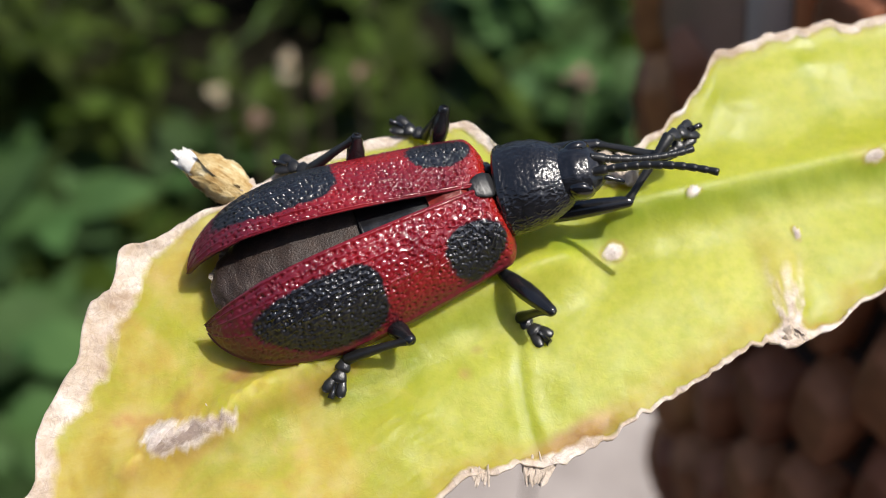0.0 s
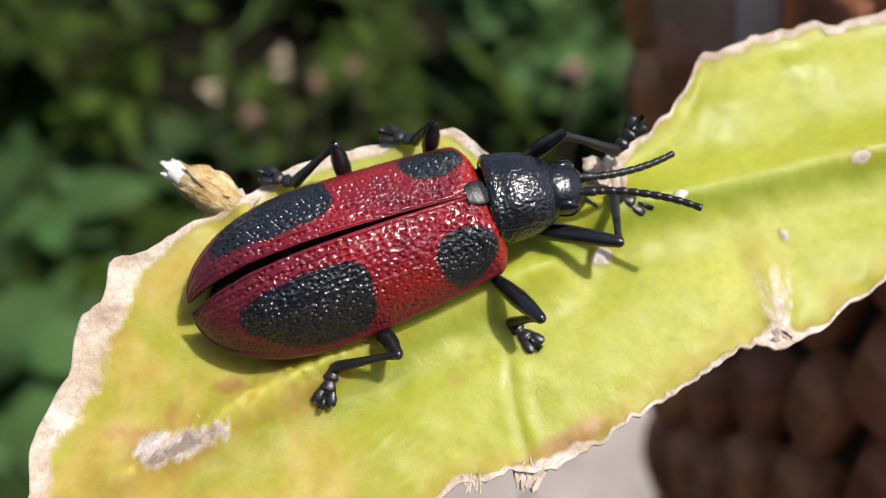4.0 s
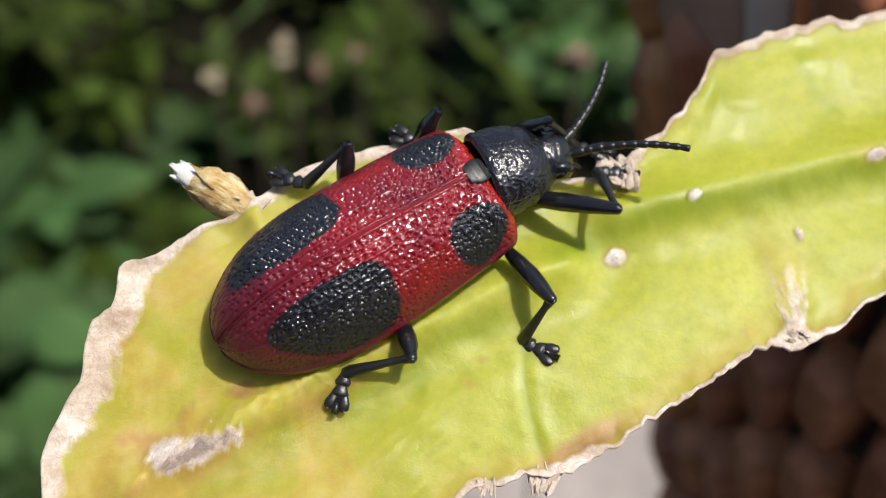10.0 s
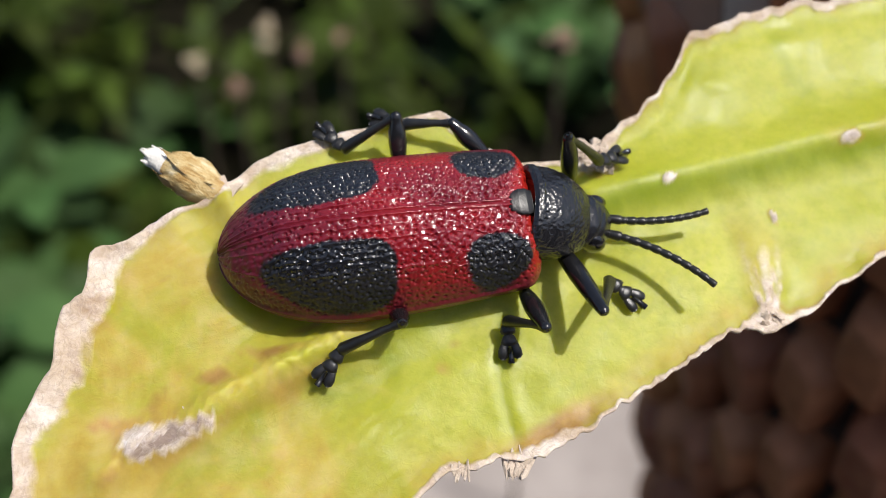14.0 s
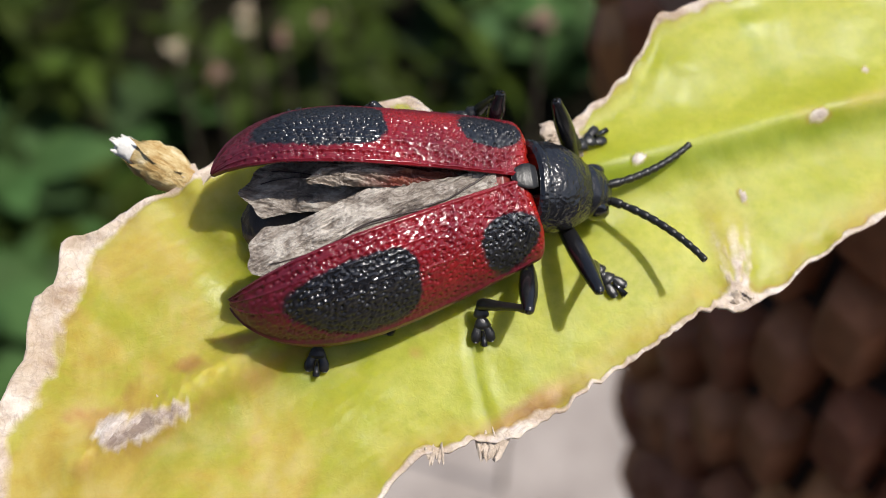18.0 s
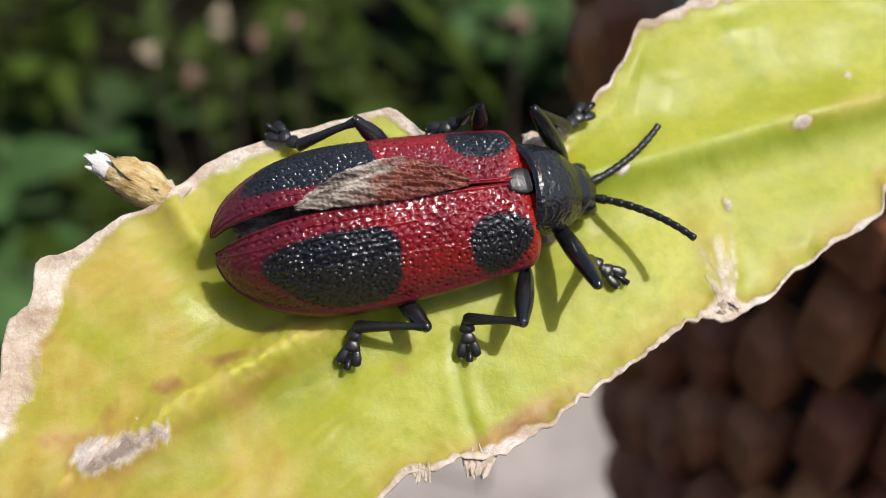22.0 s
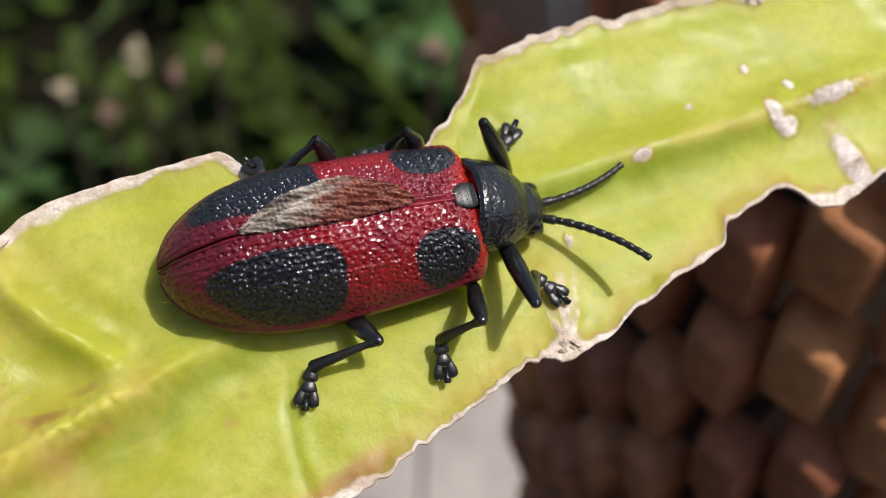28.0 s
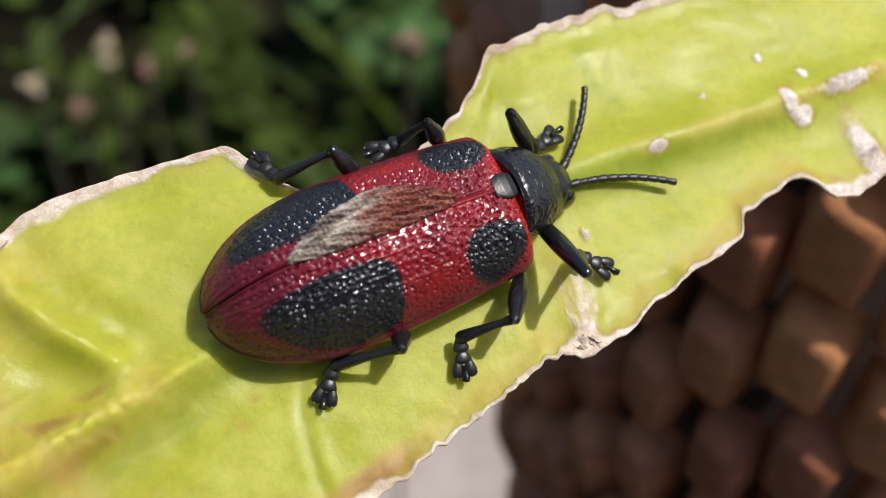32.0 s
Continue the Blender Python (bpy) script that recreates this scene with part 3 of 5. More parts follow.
def leaf():
    counts = (60, 52, 30, 62, 56, 54, 60)
    top, low = [], []
    for (a, b), n in zip(zip(PAIRS, PAIRS[1:]), counts):
        top.append(along(TOP_EDGE, a[0], b[0], n)[:-1])
        low.append(along(LOW_EDGE, a[1], b[1], n)[:-1])
    top, low = np.concatenate(top), np.concatenate(low)
    nu, nv = len(top), 120
    rng = np.random.RandomState(3)
    k = np.array([1, 2, 3, 2, 1]) / 9.0
    for e, way in ((top, 1), (low, -1)):
        for c in (0, 1):
            e[2:-2, c] = np.convolve(e[:, c], k, mode="valid")
        jag = np.convolve(rng.normal(size=nu + 4), k, mode="valid") * 0.20 + fractal(np.arange(nu), np.zeros(nu), 24, 8) * 0.36
        jag = jag * (1 + 1.6 * smoothstep(-12, -20, e[:, 0]))
        e[:, 1] += way * jag
        e[:, 0] -= 0.6 * jag * smoothstep(-16, -22, e[:, 0])
        e[:, 0] += np.convolve(rng.normal(size=nu + 4), k, mode="valid") * 0.12
    s = np.linspace(0, 1, nv)
    s = s + 0.035 * np.sin(2 * np.pi * s) * -1            # finer towards the margins
    X = low[:, None, 0] * (1 - s) + top[:, None, 0] * s
    Y = low[:, None, 1] * (1 - s) + top[:, None, 1] * s
    wide = np.hypot(*(top - low).T)[:, None]
    to_top, to_low = (1 - s)[None] * wide, s[None] * wide
    to_top, to_low = np.broadcast_to(to_top, X.shape), np.broadcast_to(to_low, X.shape)
    rim = np.minimum(to_top, to_low)
    Z = leaf_z(X, Y) + 0.30 * fractal(X, Y, 14, 1) + 0.10 * fractal(X, Y, 4, 2)
    for line, h, w in zip(RIDGES, (0.85, 0.8, 0.75), (1.3, 0.9, 1.5)):
        d = near_line(X, Y, line)
        Z += h * np.exp(-(d / w) ** 2) - 0.35 * h * np.exp(-((d - 2.6 * w) / (1.3 * w)) ** 2)
    d_ridge = near_line(X, Y, RIDGES[0])
    Z += 0.34 * fractal(X + 0.55 * Y, (Y - 0.55 * X) * 0.5, 1.1, 33) * np.exp(-(d_ridge / 1.6) ** 2) * smoothstep(4, -4, X)
    Z += 0.10 * fractal((X + 0.55 * Y) * 0.35, (Y - 0.55 * X) * 1.6, 1.6, 34) * smoothstep(-2, -10, X + 0.5 * Y)
    Z += 0.08 * fractal(X * 0.5 - Y, Y + X * 0.3, 3.0, 36) * smoothstep(-4, -14, X + 0.5 * Y)
    Z += 0.34 * np.exp(-(near_line(X, Y, ((-14, -12.4), (-10, -10.2), (-5.5, -7.8))) / 0.8) ** 2) * (1 + 2.2 * fractal((X + 0.55 * Y) * 2.2, (Y - 0.55 * X) * 0.6, 1.4, 73)) * smoothstep(-3.5, -6, X)
    d_fold, d_groove = near_line(X, Y, FOLD), near_line(X, Y, GROOVE)
    Z += 0.28 * np.exp(-(d_fold / 1.0) ** 2) * smoothstep(2.0, -6.0, Y) - 0.08 * np.exp(-((d_fold - 1.9) / 0.9) ** 2)
    Z += (-0.08 * np.exp(-(d_groove / 0.35) ** 2) + 0.03 * np.exp(-((d_groove - 0.8) / 0.45) ** 2)) * smoothstep(-5, -9, Y)
    Z += 0.22 * np.exp(-rim / 0.6) * (1 + 1.5 * fractal(X, Y, 3, 5)) - 0.10 * np.exp(-((rim - 1.6) / 1.0) ** 2)
    # dry margins: wide round the tip, thin along the sides
    band_top = 0.30 + 0.5 * np.maximum(0, fractal(X, Y, 4, 6)) + 1.5 * smoothstep(-17, -22, X) * smoothstep(-16, -9, Y) + 0.45 * smoothstep(-15, -20, X) * fractal(X, Y, 5, 16) + 0.8 * smoothstep(-15, -19, X) * smoothstep(-19, -25, X) + 0.5 * smoothstep(-15, -10, X) * smoothstep(-2, -7, X) + 0.9 * np.exp(-((X - 12.5) / 1.5) ** 2) + 0.25 * smoothstep(18, 20, X) + 1.0 * np.exp(-((X - 2.3) / 1.2) ** 2)
    band_low = 0.26 + 0.6 * np.maximum(0, fractal(X, Y, 3.5, 7)) + 1.9 * np.exp(-((X - 23.6) / 1.1) ** 2) + 0.6 * np.exp(-((X - 7.5) / 2.0) ** 2) + 0.4 * np.exp(-((X - 2.0) / 2.0) ** 2) + 0.8 * np.exp(-((X - 45) / 3) ** 2)
    dry = np.maximum(smoothstep(1.7, 0.5, to_top / np.maximum(band_top, 0.1) + 0.5 * fractal(X, Y, 2.0, 26)), smoothstep(1.4, 0.6, to_low / np.maximum(band_low, 0.1)))
    dry = np.maximum(dry, 0.9 * smoothstep(1.05, 0.1, d_fold + 1.5 * fractal(X * 2.4, Y * 0.6, 2.0, 18)) * smoothstep(0.5, -5.0, Y))
    ring_mark = np.zeros(X.shape)
    for x, y, rx, ry in SCARS:
        a = 0.32
        dx, dy = (X - x) * math.cos(a) + (Y - y) * math.sin(a), -(X - x) * math.sin(a) + (Y - y) * math.cos(a)
        q = np.hypot(dx / rx, dy / ry) + (0.55 if rx > 1.1 else 0.25) * fractal(X, Y, 1.2, 9)
        dry = np.maximum(dry, smoothstep(1.35, 0.65, q))
        ring_mark = np.maximum(ring_mark, np.exp(-((q - 1.3) / 0.28) ** 2))
        Z += (0.24 if rx > 1.1 else 0.16) * np.exp(-(q * 1.2) ** 4) * (1 + fractal(X + Y, (Y - 0.5 * X) * 2, 0.9, 12) * 4)
    scar = smoothstep(0.35, 1.0, dry) * np.clip(sum(np.exp(-(np.hypot((X - x) / (rx + 0.5), (Y - y) / (ry + 0.5))) ** 4) for x, y, rx, ry in SCARS), 0, 1)
    for line in PALE_LINES:
        scar = np.maximum(scar, 0.5 * np.exp(-((near_line(X, Y, line) + 0.4 * fractal(X, Y, 1.5, 60)) / 0.24) ** 2) * smoothstep(0.6, -3.0, Y))
    Z += 0.05 * scar * fractal(X + Y, Y * 2 - X, 0.8, 61)
    Z += dry * (0.10 * fractal(X, Y, 0.9, 4) + 0.16 * np.abs(fractal(X, Y, 2.2, 14)))
    yellow = smoothstep(2, -13, X + 0.55 * Y + 6) * smoothstep(9, 3, Y) * 0.8
    yellow = np.maximum(yellow, 0.7 * np.exp(-(near_line(X, Y, ((-22, -19), (-12, -13), (-4, -8))) / 2.2) ** 2))
    yellow = np.maximum(yellow, 0.75 * smoothstep(3.2, 0.4, to_low))
    yellow = np.maximum(yellow, 0.45 * smoothstep(1.6, 0.3, to_top))
    yellow = np.maximum(yellow, 0.5 * np.exp(-(near_line(X, Y, ((30, 7.6), (38.8, 9.6), (52, 13.2))) / 0.7) ** 2))
    yellow = np.maximum(yellow, 0.45 * smoothstep(2.4, 0.6, d_fold) * smoothstep(3.0, -1.0, Y))
    brown = 1.1 * np.exp(-(((X - 8.8) / 3.4) ** 2 + ((Y + 14.1 - 0.5 * (X - 8.8)) / 1.3) ** 2)) + 0.36 * np.exp(-(near_line(X, Y, ((-20, -17.6), (-12, -13.2), (-6, -9.6))) / 0.9) ** 2) + 0.22 * smoothstep(0.05, 0.35, fractal(X + 0.6 * Y, (Y - 0.6 * X) * 2.2, 7, 23)) * smoothstep(-6, -14, X + 0.5 * Y)
    brown = np.maximum(brown, 0.5 * np.exp(-(((X - 1.2) / 0.6) ** 2 + ((Y + 10.0) / 0.5) ** 2)))
    brown = np.maximum(brown, 0.45 * np.exp(-(((X - 2.0) / 0.7) ** 2 + ((Y + 8.2) / 0.5) ** 2)))
    brown = np.maximum(brown, 0.6 * smoothstep(2.4, 1.0, to_low / np.maximum(band_low, 0.1)) * smoothstep(-0.15, 0.3, fractal(X, Y, 5, 29)))
    brown = np.maximum(brown, 0.45 * smoothstep(2.6, 1.2, to_top / np.maximum(band_top, 0.1)) * smoothstep(-0.1, 0.3, fractal(X, Y, 4, 30)))
    brown = np.maximum(brown, 0.85 * np.exp(-(near_line(X, Y, ((-21, -14.5), (-13, -10.4), (-7, -7.6))) / 1.0) ** 2) * smoothstep(-0.25, 0.25, fractal(X + 0.6 * Y, (Y - 0.6 * X) * 2, 5, 72)))
    brown = np.maximum(brown, 0.5 * ring_mark)
    # shade painted as darker green beside the ridges and down the groove
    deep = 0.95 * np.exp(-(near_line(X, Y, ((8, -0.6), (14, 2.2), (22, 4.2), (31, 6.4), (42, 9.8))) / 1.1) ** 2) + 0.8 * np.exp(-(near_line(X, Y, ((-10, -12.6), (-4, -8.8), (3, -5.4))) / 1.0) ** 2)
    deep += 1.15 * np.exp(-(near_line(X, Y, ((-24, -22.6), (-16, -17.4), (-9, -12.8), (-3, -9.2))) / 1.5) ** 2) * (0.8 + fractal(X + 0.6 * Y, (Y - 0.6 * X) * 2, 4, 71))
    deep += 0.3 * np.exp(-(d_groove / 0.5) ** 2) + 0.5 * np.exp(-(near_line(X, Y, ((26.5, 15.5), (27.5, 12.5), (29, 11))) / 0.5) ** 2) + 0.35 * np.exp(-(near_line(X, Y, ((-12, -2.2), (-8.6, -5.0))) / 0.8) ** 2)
    thick = 0.35 + 1.1 * smoothstep(0, 5, rim)
    n = nu * nv
    v = np.stack([X, Y, Z], -1).reshape(-1, 3)
    u = np.stack([X, Y, Z - thick], -1).reshape(-1, 3)
    f = grid_faces(nu, nv) + grid_faces(nu, nv, base=n, flip=True)
    ring = [i * nv for i in range(nu)] + [(nu - 1) * nv + j for j in range(1, nv)] + [i * nv + nv - 1 for i in range(nu - 2, -1, -1)] + [j for j in range(nv - 2, 0, -1)]
    f += [(a, b, b + n, a + n)[::-1] for a, b in zip(ring, ring[1:] + ring[:1])]
    two = lambda q: np.tile(q.reshape(-1), 2)
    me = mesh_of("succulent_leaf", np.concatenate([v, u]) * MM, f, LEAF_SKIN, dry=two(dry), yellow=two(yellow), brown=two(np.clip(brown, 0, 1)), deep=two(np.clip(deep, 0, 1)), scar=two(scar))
    return thing("succulent_leaf", "broad yellow-green fleshy leaf with dry corky margins", "leaf", LEAF, data=me)


LEAF_THING = leaf()


def stub():
    """The dried bud that sticks out of the leaf's upper margin, with a white broken tip."""
    root = thing("dry_bud", "dried tan bud with broken white tip on the leaf", "bud", LEAF @ pose(-14.5 * MM, 2.4 * MM, 1.3 * MM) @ pose(0, 0, 0, 0, -6, 151))
    v, f = lathe(((-0.8, 0.7, 0), (-0.3, 0.9, 0), (0.2, 1.1, 0), (0.7, 1.35, 0.08), (1.2, 1.47, 0.1), (1.8, 1.48, 0.1), (2.4, 1.36, 0.06), (3.0, 1.18, 0.05), (3.5, 0.98, 0), (3.9, 0.85, 0)), 30, 0.9, 0.09, 4)
    part("husk", mesh_of("husk", v, f, HUSK), root)
    for k, (a, s) in enumerate(((20, 1.0), (110, 0.9), (200, 1.05), (290, 0.95))):
        vs = []
        for i in range(7):
            t = i / 6
            for j in range(5):
                w = (j / 4 - 0.5) * 1.7 * math.sin(math.pi * min(1, 0.15 + 0.85 * t)) ** 0.6
                r = 1.52 * math.sin(math.pi * (0.24 + 0.5 * t)) + 0.05 + 0.15 * math.sin(11 * t + 3 * k + 2 * j)
                b = w / 1.4
                vs.append(((0.1 + 3.9 * t * s + (0.35 * ((j * 7 + k) % 3) if i == 6 else 0)) * MM, r * math.sin(b) * MM, r * math.cos(b) * 0.95 * MM))
        part("scale", mesh_of("scale", *moved((vs, grid_faces(7, 5)), pose(0, 0, 0, a)), HUSK), root)
    collar = lathe(((-1.5, 1.5, -0.2), (-1.0, 1.25, -0.1), (-0.5, 1.0, 0), (0.0, 1.12, 0), (0.3, 1.0, 0)), 22, 0.7, 0.16, 6)
    part("collar", mesh_of("collar", *collar, CORK, smooth=False), root, "dry corky collar round the foot of the bud")
    rng = random.Random(8)
    tip = part("tip", mesh_of("tip", *lathe(((3.2, 0.85, 0), (4.2, 0.8, 0.05), (4.9, 0.7, 0.05), (5.2, 0.5, 0.05)), 16, 0.8, 0.12, 2), PITH), root, "ragged white pith at the broken tip")
    for k in range(9):
        q = lathe(((0, 0.22, 0), (0.6, 0.2, 0), (rng.uniform(0.9, 1.6), 0.05, 0)), 6, 0.6, 0.2, k)
        m = pose(4.6 * MM, rng.uniform(-0.6, 0.6) * MM, rng.uniform(-0.35, 0.4) * MM, 0, rng.uniform(-14, 14), rng.uniform(-16, 16))
        part("fibre", mesh_of("fibre", *moved(q, m), PITH), tip)


stub()


def crumb(x, y, z, size, seed, count=9, shreds=False):
    """A lump of dry corky flakes on the leaf, each a part of it."""
    rng = random.Random(seed)
    for k in range(count):
        bm = bmesh.new()
        bmesh.ops.create_icosphere(bm, subdivisions=2, radius=1.0)
        for q in bm.verts:
            q.co *= 1 + 0.45 * noise.noise(q.co * 1.9 + Vector((k, seed, 0)))
        vs, fs = [tuple(q.co) for q in bm.verts], [[w.index for w in g.verts] for g in bm.faces]
        bm.free()
        m = pose((x + rng.uniform(-0.85, 0.85) * size) * MM, (y + rng.uniform(-0.7, 0.7) * size) * MM, (leaf_z(x, y) + z + rng.uniform(-0.25, 0.3) * size) * MM, rng.uniform(-50, 50), rng.uniform(-50, 50), rng.uniform(0, 360))
        m = m @ Matrix.Diagonal((size * rng.uniform(0.32, 0.65) * MM, size * rng.uniform(0.22, 0.42) * MM, size * rng.uniform(0.12, 0.24) * MM, 1))
        if shreds:
            m = pose((x + rng.uniform(-0.7, 0.7) * size) * MM, (y - rng.uniform(0, 0.5) * size) * MM, (leaf_z(x, y) + z) * MM, rng.uniform(-40, 40), rng.uniform(-15, 25), rng.uniform(-130, -70)) @ Matrix.Diagonal((size * rng.uniform(0.5, 0.95) * MM, size * rng.uniform(0.10, 0.2) * MM, size * rng.uniform(0.07, 0.14) * MM, 1))
        part("cork_flake", mesh_of("cork_flake", *moved((vs, fs), m), CORK, smooth=False), LEAF_THING, "flake of dry pale cork")


crumb(12.0, 5.5, 0.25, 1.35, 1, 24)
crumb(6.0, -15.9, -0.1, 1.25, 7, 16, True)
crumb(2.4, -16.5, 0.1, 0.8, 3, 9, True)
crumb(23.8, -6.3, 0.2, 0.8, 4, 8)
crumb(42.3, 20.6, 0.1, 0.7, 5, 8)
crumb(-15.4, -13.9, -0.10, 1.0, 6, 5)


# ---- the beetle: x ahead, origin under the scutellum on the leaf ----
ELY_LONG = 20.95


def elytron_shape(u, v):
    """Place in mm of the left wing case at u from base to tip, v from suture to margin."""
    x = 1.1 - ELY_LONG * u
    wide = np.where(u < 0.55, 4.85 + 0.70 * np.sin(np.pi / 2 * u / 0.55), 5.55 * np.sqrt(np.clip(1 - (np.clip(u - 0.55, 0, 1) / 0.451) ** 2.15, 0, 1)))
    wide = wide * (1 - 0.22 * np.clip(1 - u / 0.055, 0, 1) ** 2)
    crest = np.interp(u, (0, 0.08, 0.3, 0.55, 0.70, 0.80, 0.90, 0.96, 1.0), (5.2, 5.8, 6.55, 7.05, 6.95, 6.3, 5.05, 3.9, 2.7))
    crest = crest - 0.12 * np.exp(-((u - 0.55) / 0.06) ** 2) - 0.2 * np.exp(-((u - 0.7) / 0.06) ** 2)
    rim = np.interp(u, (0, 0.1, 0.5, 0.9, 1.0), (2.9, 2.4, 1.75, 1.55, 1.8))
    z = rim + (crest - rim) * np.clip(1 - v ** 2.5, 0, 1) ** 0.72
    z = z - 1.5 * np.clip(1 - u / 0.05, 0, 1) ** 2 * (1 - 0.5 * v)
    hump = np.exp(-(((u - 0.07) / 0.05) ** 2 + ((v - 0.62) / 0.2) ** 2))
    return x, wide * v, z + 0.35 * hump


def elytron(side):
    nu, nv = 430, 190
    us = np.linspace(0, 1, nu)
    us = us + 0.04 * np.sin(2 * np.pi * us) * -1
    U, V = np.meshgrid(us, np.linspace(0, 1, nv), indexing="ij")
    X, Y, Z = elytron_shape(U, V)
    # pits in wandering rows
    arc = np.concatenate([np.zeros((nu, 1)), np.cumsum(np.hypot(np.diff(Y, axis=1), np.diff(Z, axis=1)), axis=1)], axis=1)
    rng = np.random.RandomState(7 if side > 0 else 8)
    row, pitch = 0.40, 0.42
    P, Q = np.meshgrid(np.arange(-20.6, 1.0, pitch), np.arange(0.3, 11.0, row), indexing="ij")
    P = P + rng.uniform(-0.20, 0.20, P.shape) + (np.arange(P.shape[1]) % 2) * pitch / 2
    Q = Q + rng.uniform(-0.17, 0.17, Q.shape)
    deep = rng.uniform(0.45, 1.35, P.shape).ravel()
    pit = np.zeros(X.shape)
    for px, pq, dd in zip(P.ravel(), Q.ravel(), deep):
        i0, i1 = np.searchsorted(-X[:, 0], -px - 0.5), np.searchsorted(-X[:, 0], -px + 0.5)
        d2 = (X[i0:i1] - px) ** 2 + (arc[i0:i1] - pq) ** 2
        pit[i0:i1] = np.minimum(pit[i0:i1], -dd * np.exp(-d2 / (0.006 + 0.007 * dd)))
    fade = smoothstep(0.0, 0.06, V) * smoothstep(1.0, 0.93, V) * (1 - 0.6 * smoothstep(0.78, 0.97, U)) * (1 - 0.4 * smoothstep(0.6, 0.9, V))
    ribs = np.exp(-((V - 0.30) / 0.018) ** 2) + np.exp(-((V - 0.62) / 0.018) ** 2) + 1.6 * np.exp(-((V - 0.14) / 0.022) ** 2) * smoothstep(0.4, 0.6, U)
    lift = 0.147 * pit * fade + 0.05 * ribs * smoothstep(0.2, 0.4, U) + 0.10 * np.exp(-((V - 0.035) / 0.02) ** 2) + 0.10 * np.exp(-((V - 0.975) / 0.012) ** 2) * smoothstep(0.03, 0.12, U)
    lift += 0.016 * np.cos(2 * np.pi * arc / row) * fade * smoothstep(0.35, 0.5, U) + 0.022 * fractal(X * 1.2, arc * 1.6, 0.8, 51) * fade
    lift += 0.05 * fractal(X * 1.5 + 0.4 * arc, arc * 0.8 - 0.3 * X, 0.62, 54 + side) * smoothstep(0.35, 0.6, V) * smoothstep(0.25, 0.45, U) * smoothstep(0.99, 0.94, V)
    # winding wrinkles over the front of the disc
    worm = np.exp(-(fractal(X * 1.1, arc, 0.85, 52 + side) / 0.09) ** 2) - 0.4
    lift += 0.075 * worm * smoothstep(0.02, 0.08, U) * smoothstep(0.52, 0.22, U) * smoothstep(0.03, 0.12, V) * smoothstep(0.95, 0.7, V)
    G = np.stack([X, Y, Z], -1)
    nrm = np.cross(np.gradient(G, axis=0), np.gradient(G, axis=1))
    nrm = nrm / np.maximum(np.linalg.norm(nrm, axis=-1, keepdims=True), 1e-9)
    nrm = np.where(nrm[..., 2:] < 0, -nrm, nrm)
    outer, inner = G + nrm * lift[..., None], G - nrm * 0.22
    edge = fractal(X, Y, 3.0, 21) * 0.06
    start, inner_edge = (0.485, 0.20) if side > 0 else (0.462, 0.26)
    mid_u, mid_v = start + 0.18, (inner_edge + 0.95) / 2
    du = np.where(U < mid_u, (mid_u - U) / 0.18, (U - mid_u) / 0.235)
    dv = np.abs(V - mid_v - 0.10 * (mid_u - U)) / (0.95 - mid_v - 0.12 * np.clip(U - mid_u, 0, 1))
    rear_spot = (np.abs(du) ** np.where(U < mid_u, 4.5, 2.1) + dv ** 2.5) ** 0.5
    fore_spot = (np.abs((U - 0.145 - 0.03 * (V - 0.6)) / 0.105) ** 2 + np.abs((V - 0.66) / 0.30) ** 2.0) ** 0.5
    black = np.maximum(1 - rear_spot / 2, 1 - fore_spot / 2) + edge
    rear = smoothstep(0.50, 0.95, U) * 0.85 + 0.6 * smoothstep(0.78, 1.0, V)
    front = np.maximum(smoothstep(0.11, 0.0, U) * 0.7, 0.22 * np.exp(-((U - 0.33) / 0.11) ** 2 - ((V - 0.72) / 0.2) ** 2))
    n = nu * nv
    hinge = np.array([0.3, 2.2, 5.6])
    pts = np.concatenate([outer.reshape(-1, 3), inner.reshape(-1, 3)]) - hinge
    pts[:, 1] *= side
    f = grid_faces(nu, nv, flip=side < 0) + grid_faces(nu, nv, base=n, flip=side > 0)
    ring = [i * nv for i in range(nu)] + [(nu - 1) * nv + j for j in range(1, nv)] + [i * nv + nv - 1 for i in range(nu - 2, -1, -1)] + [j for j in range(nv - 2, 0, -1)]
    f += [(a, b, b + n, a + n)[::-1 if side > 0 else 1] for a, b in zip(ring, ring[1:] + ring[:1])]
    two = lambda q: np.tile(q.reshape(-1), 2)
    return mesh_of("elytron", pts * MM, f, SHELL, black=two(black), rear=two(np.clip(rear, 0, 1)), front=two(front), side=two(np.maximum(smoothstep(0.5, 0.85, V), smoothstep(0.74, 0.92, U))))


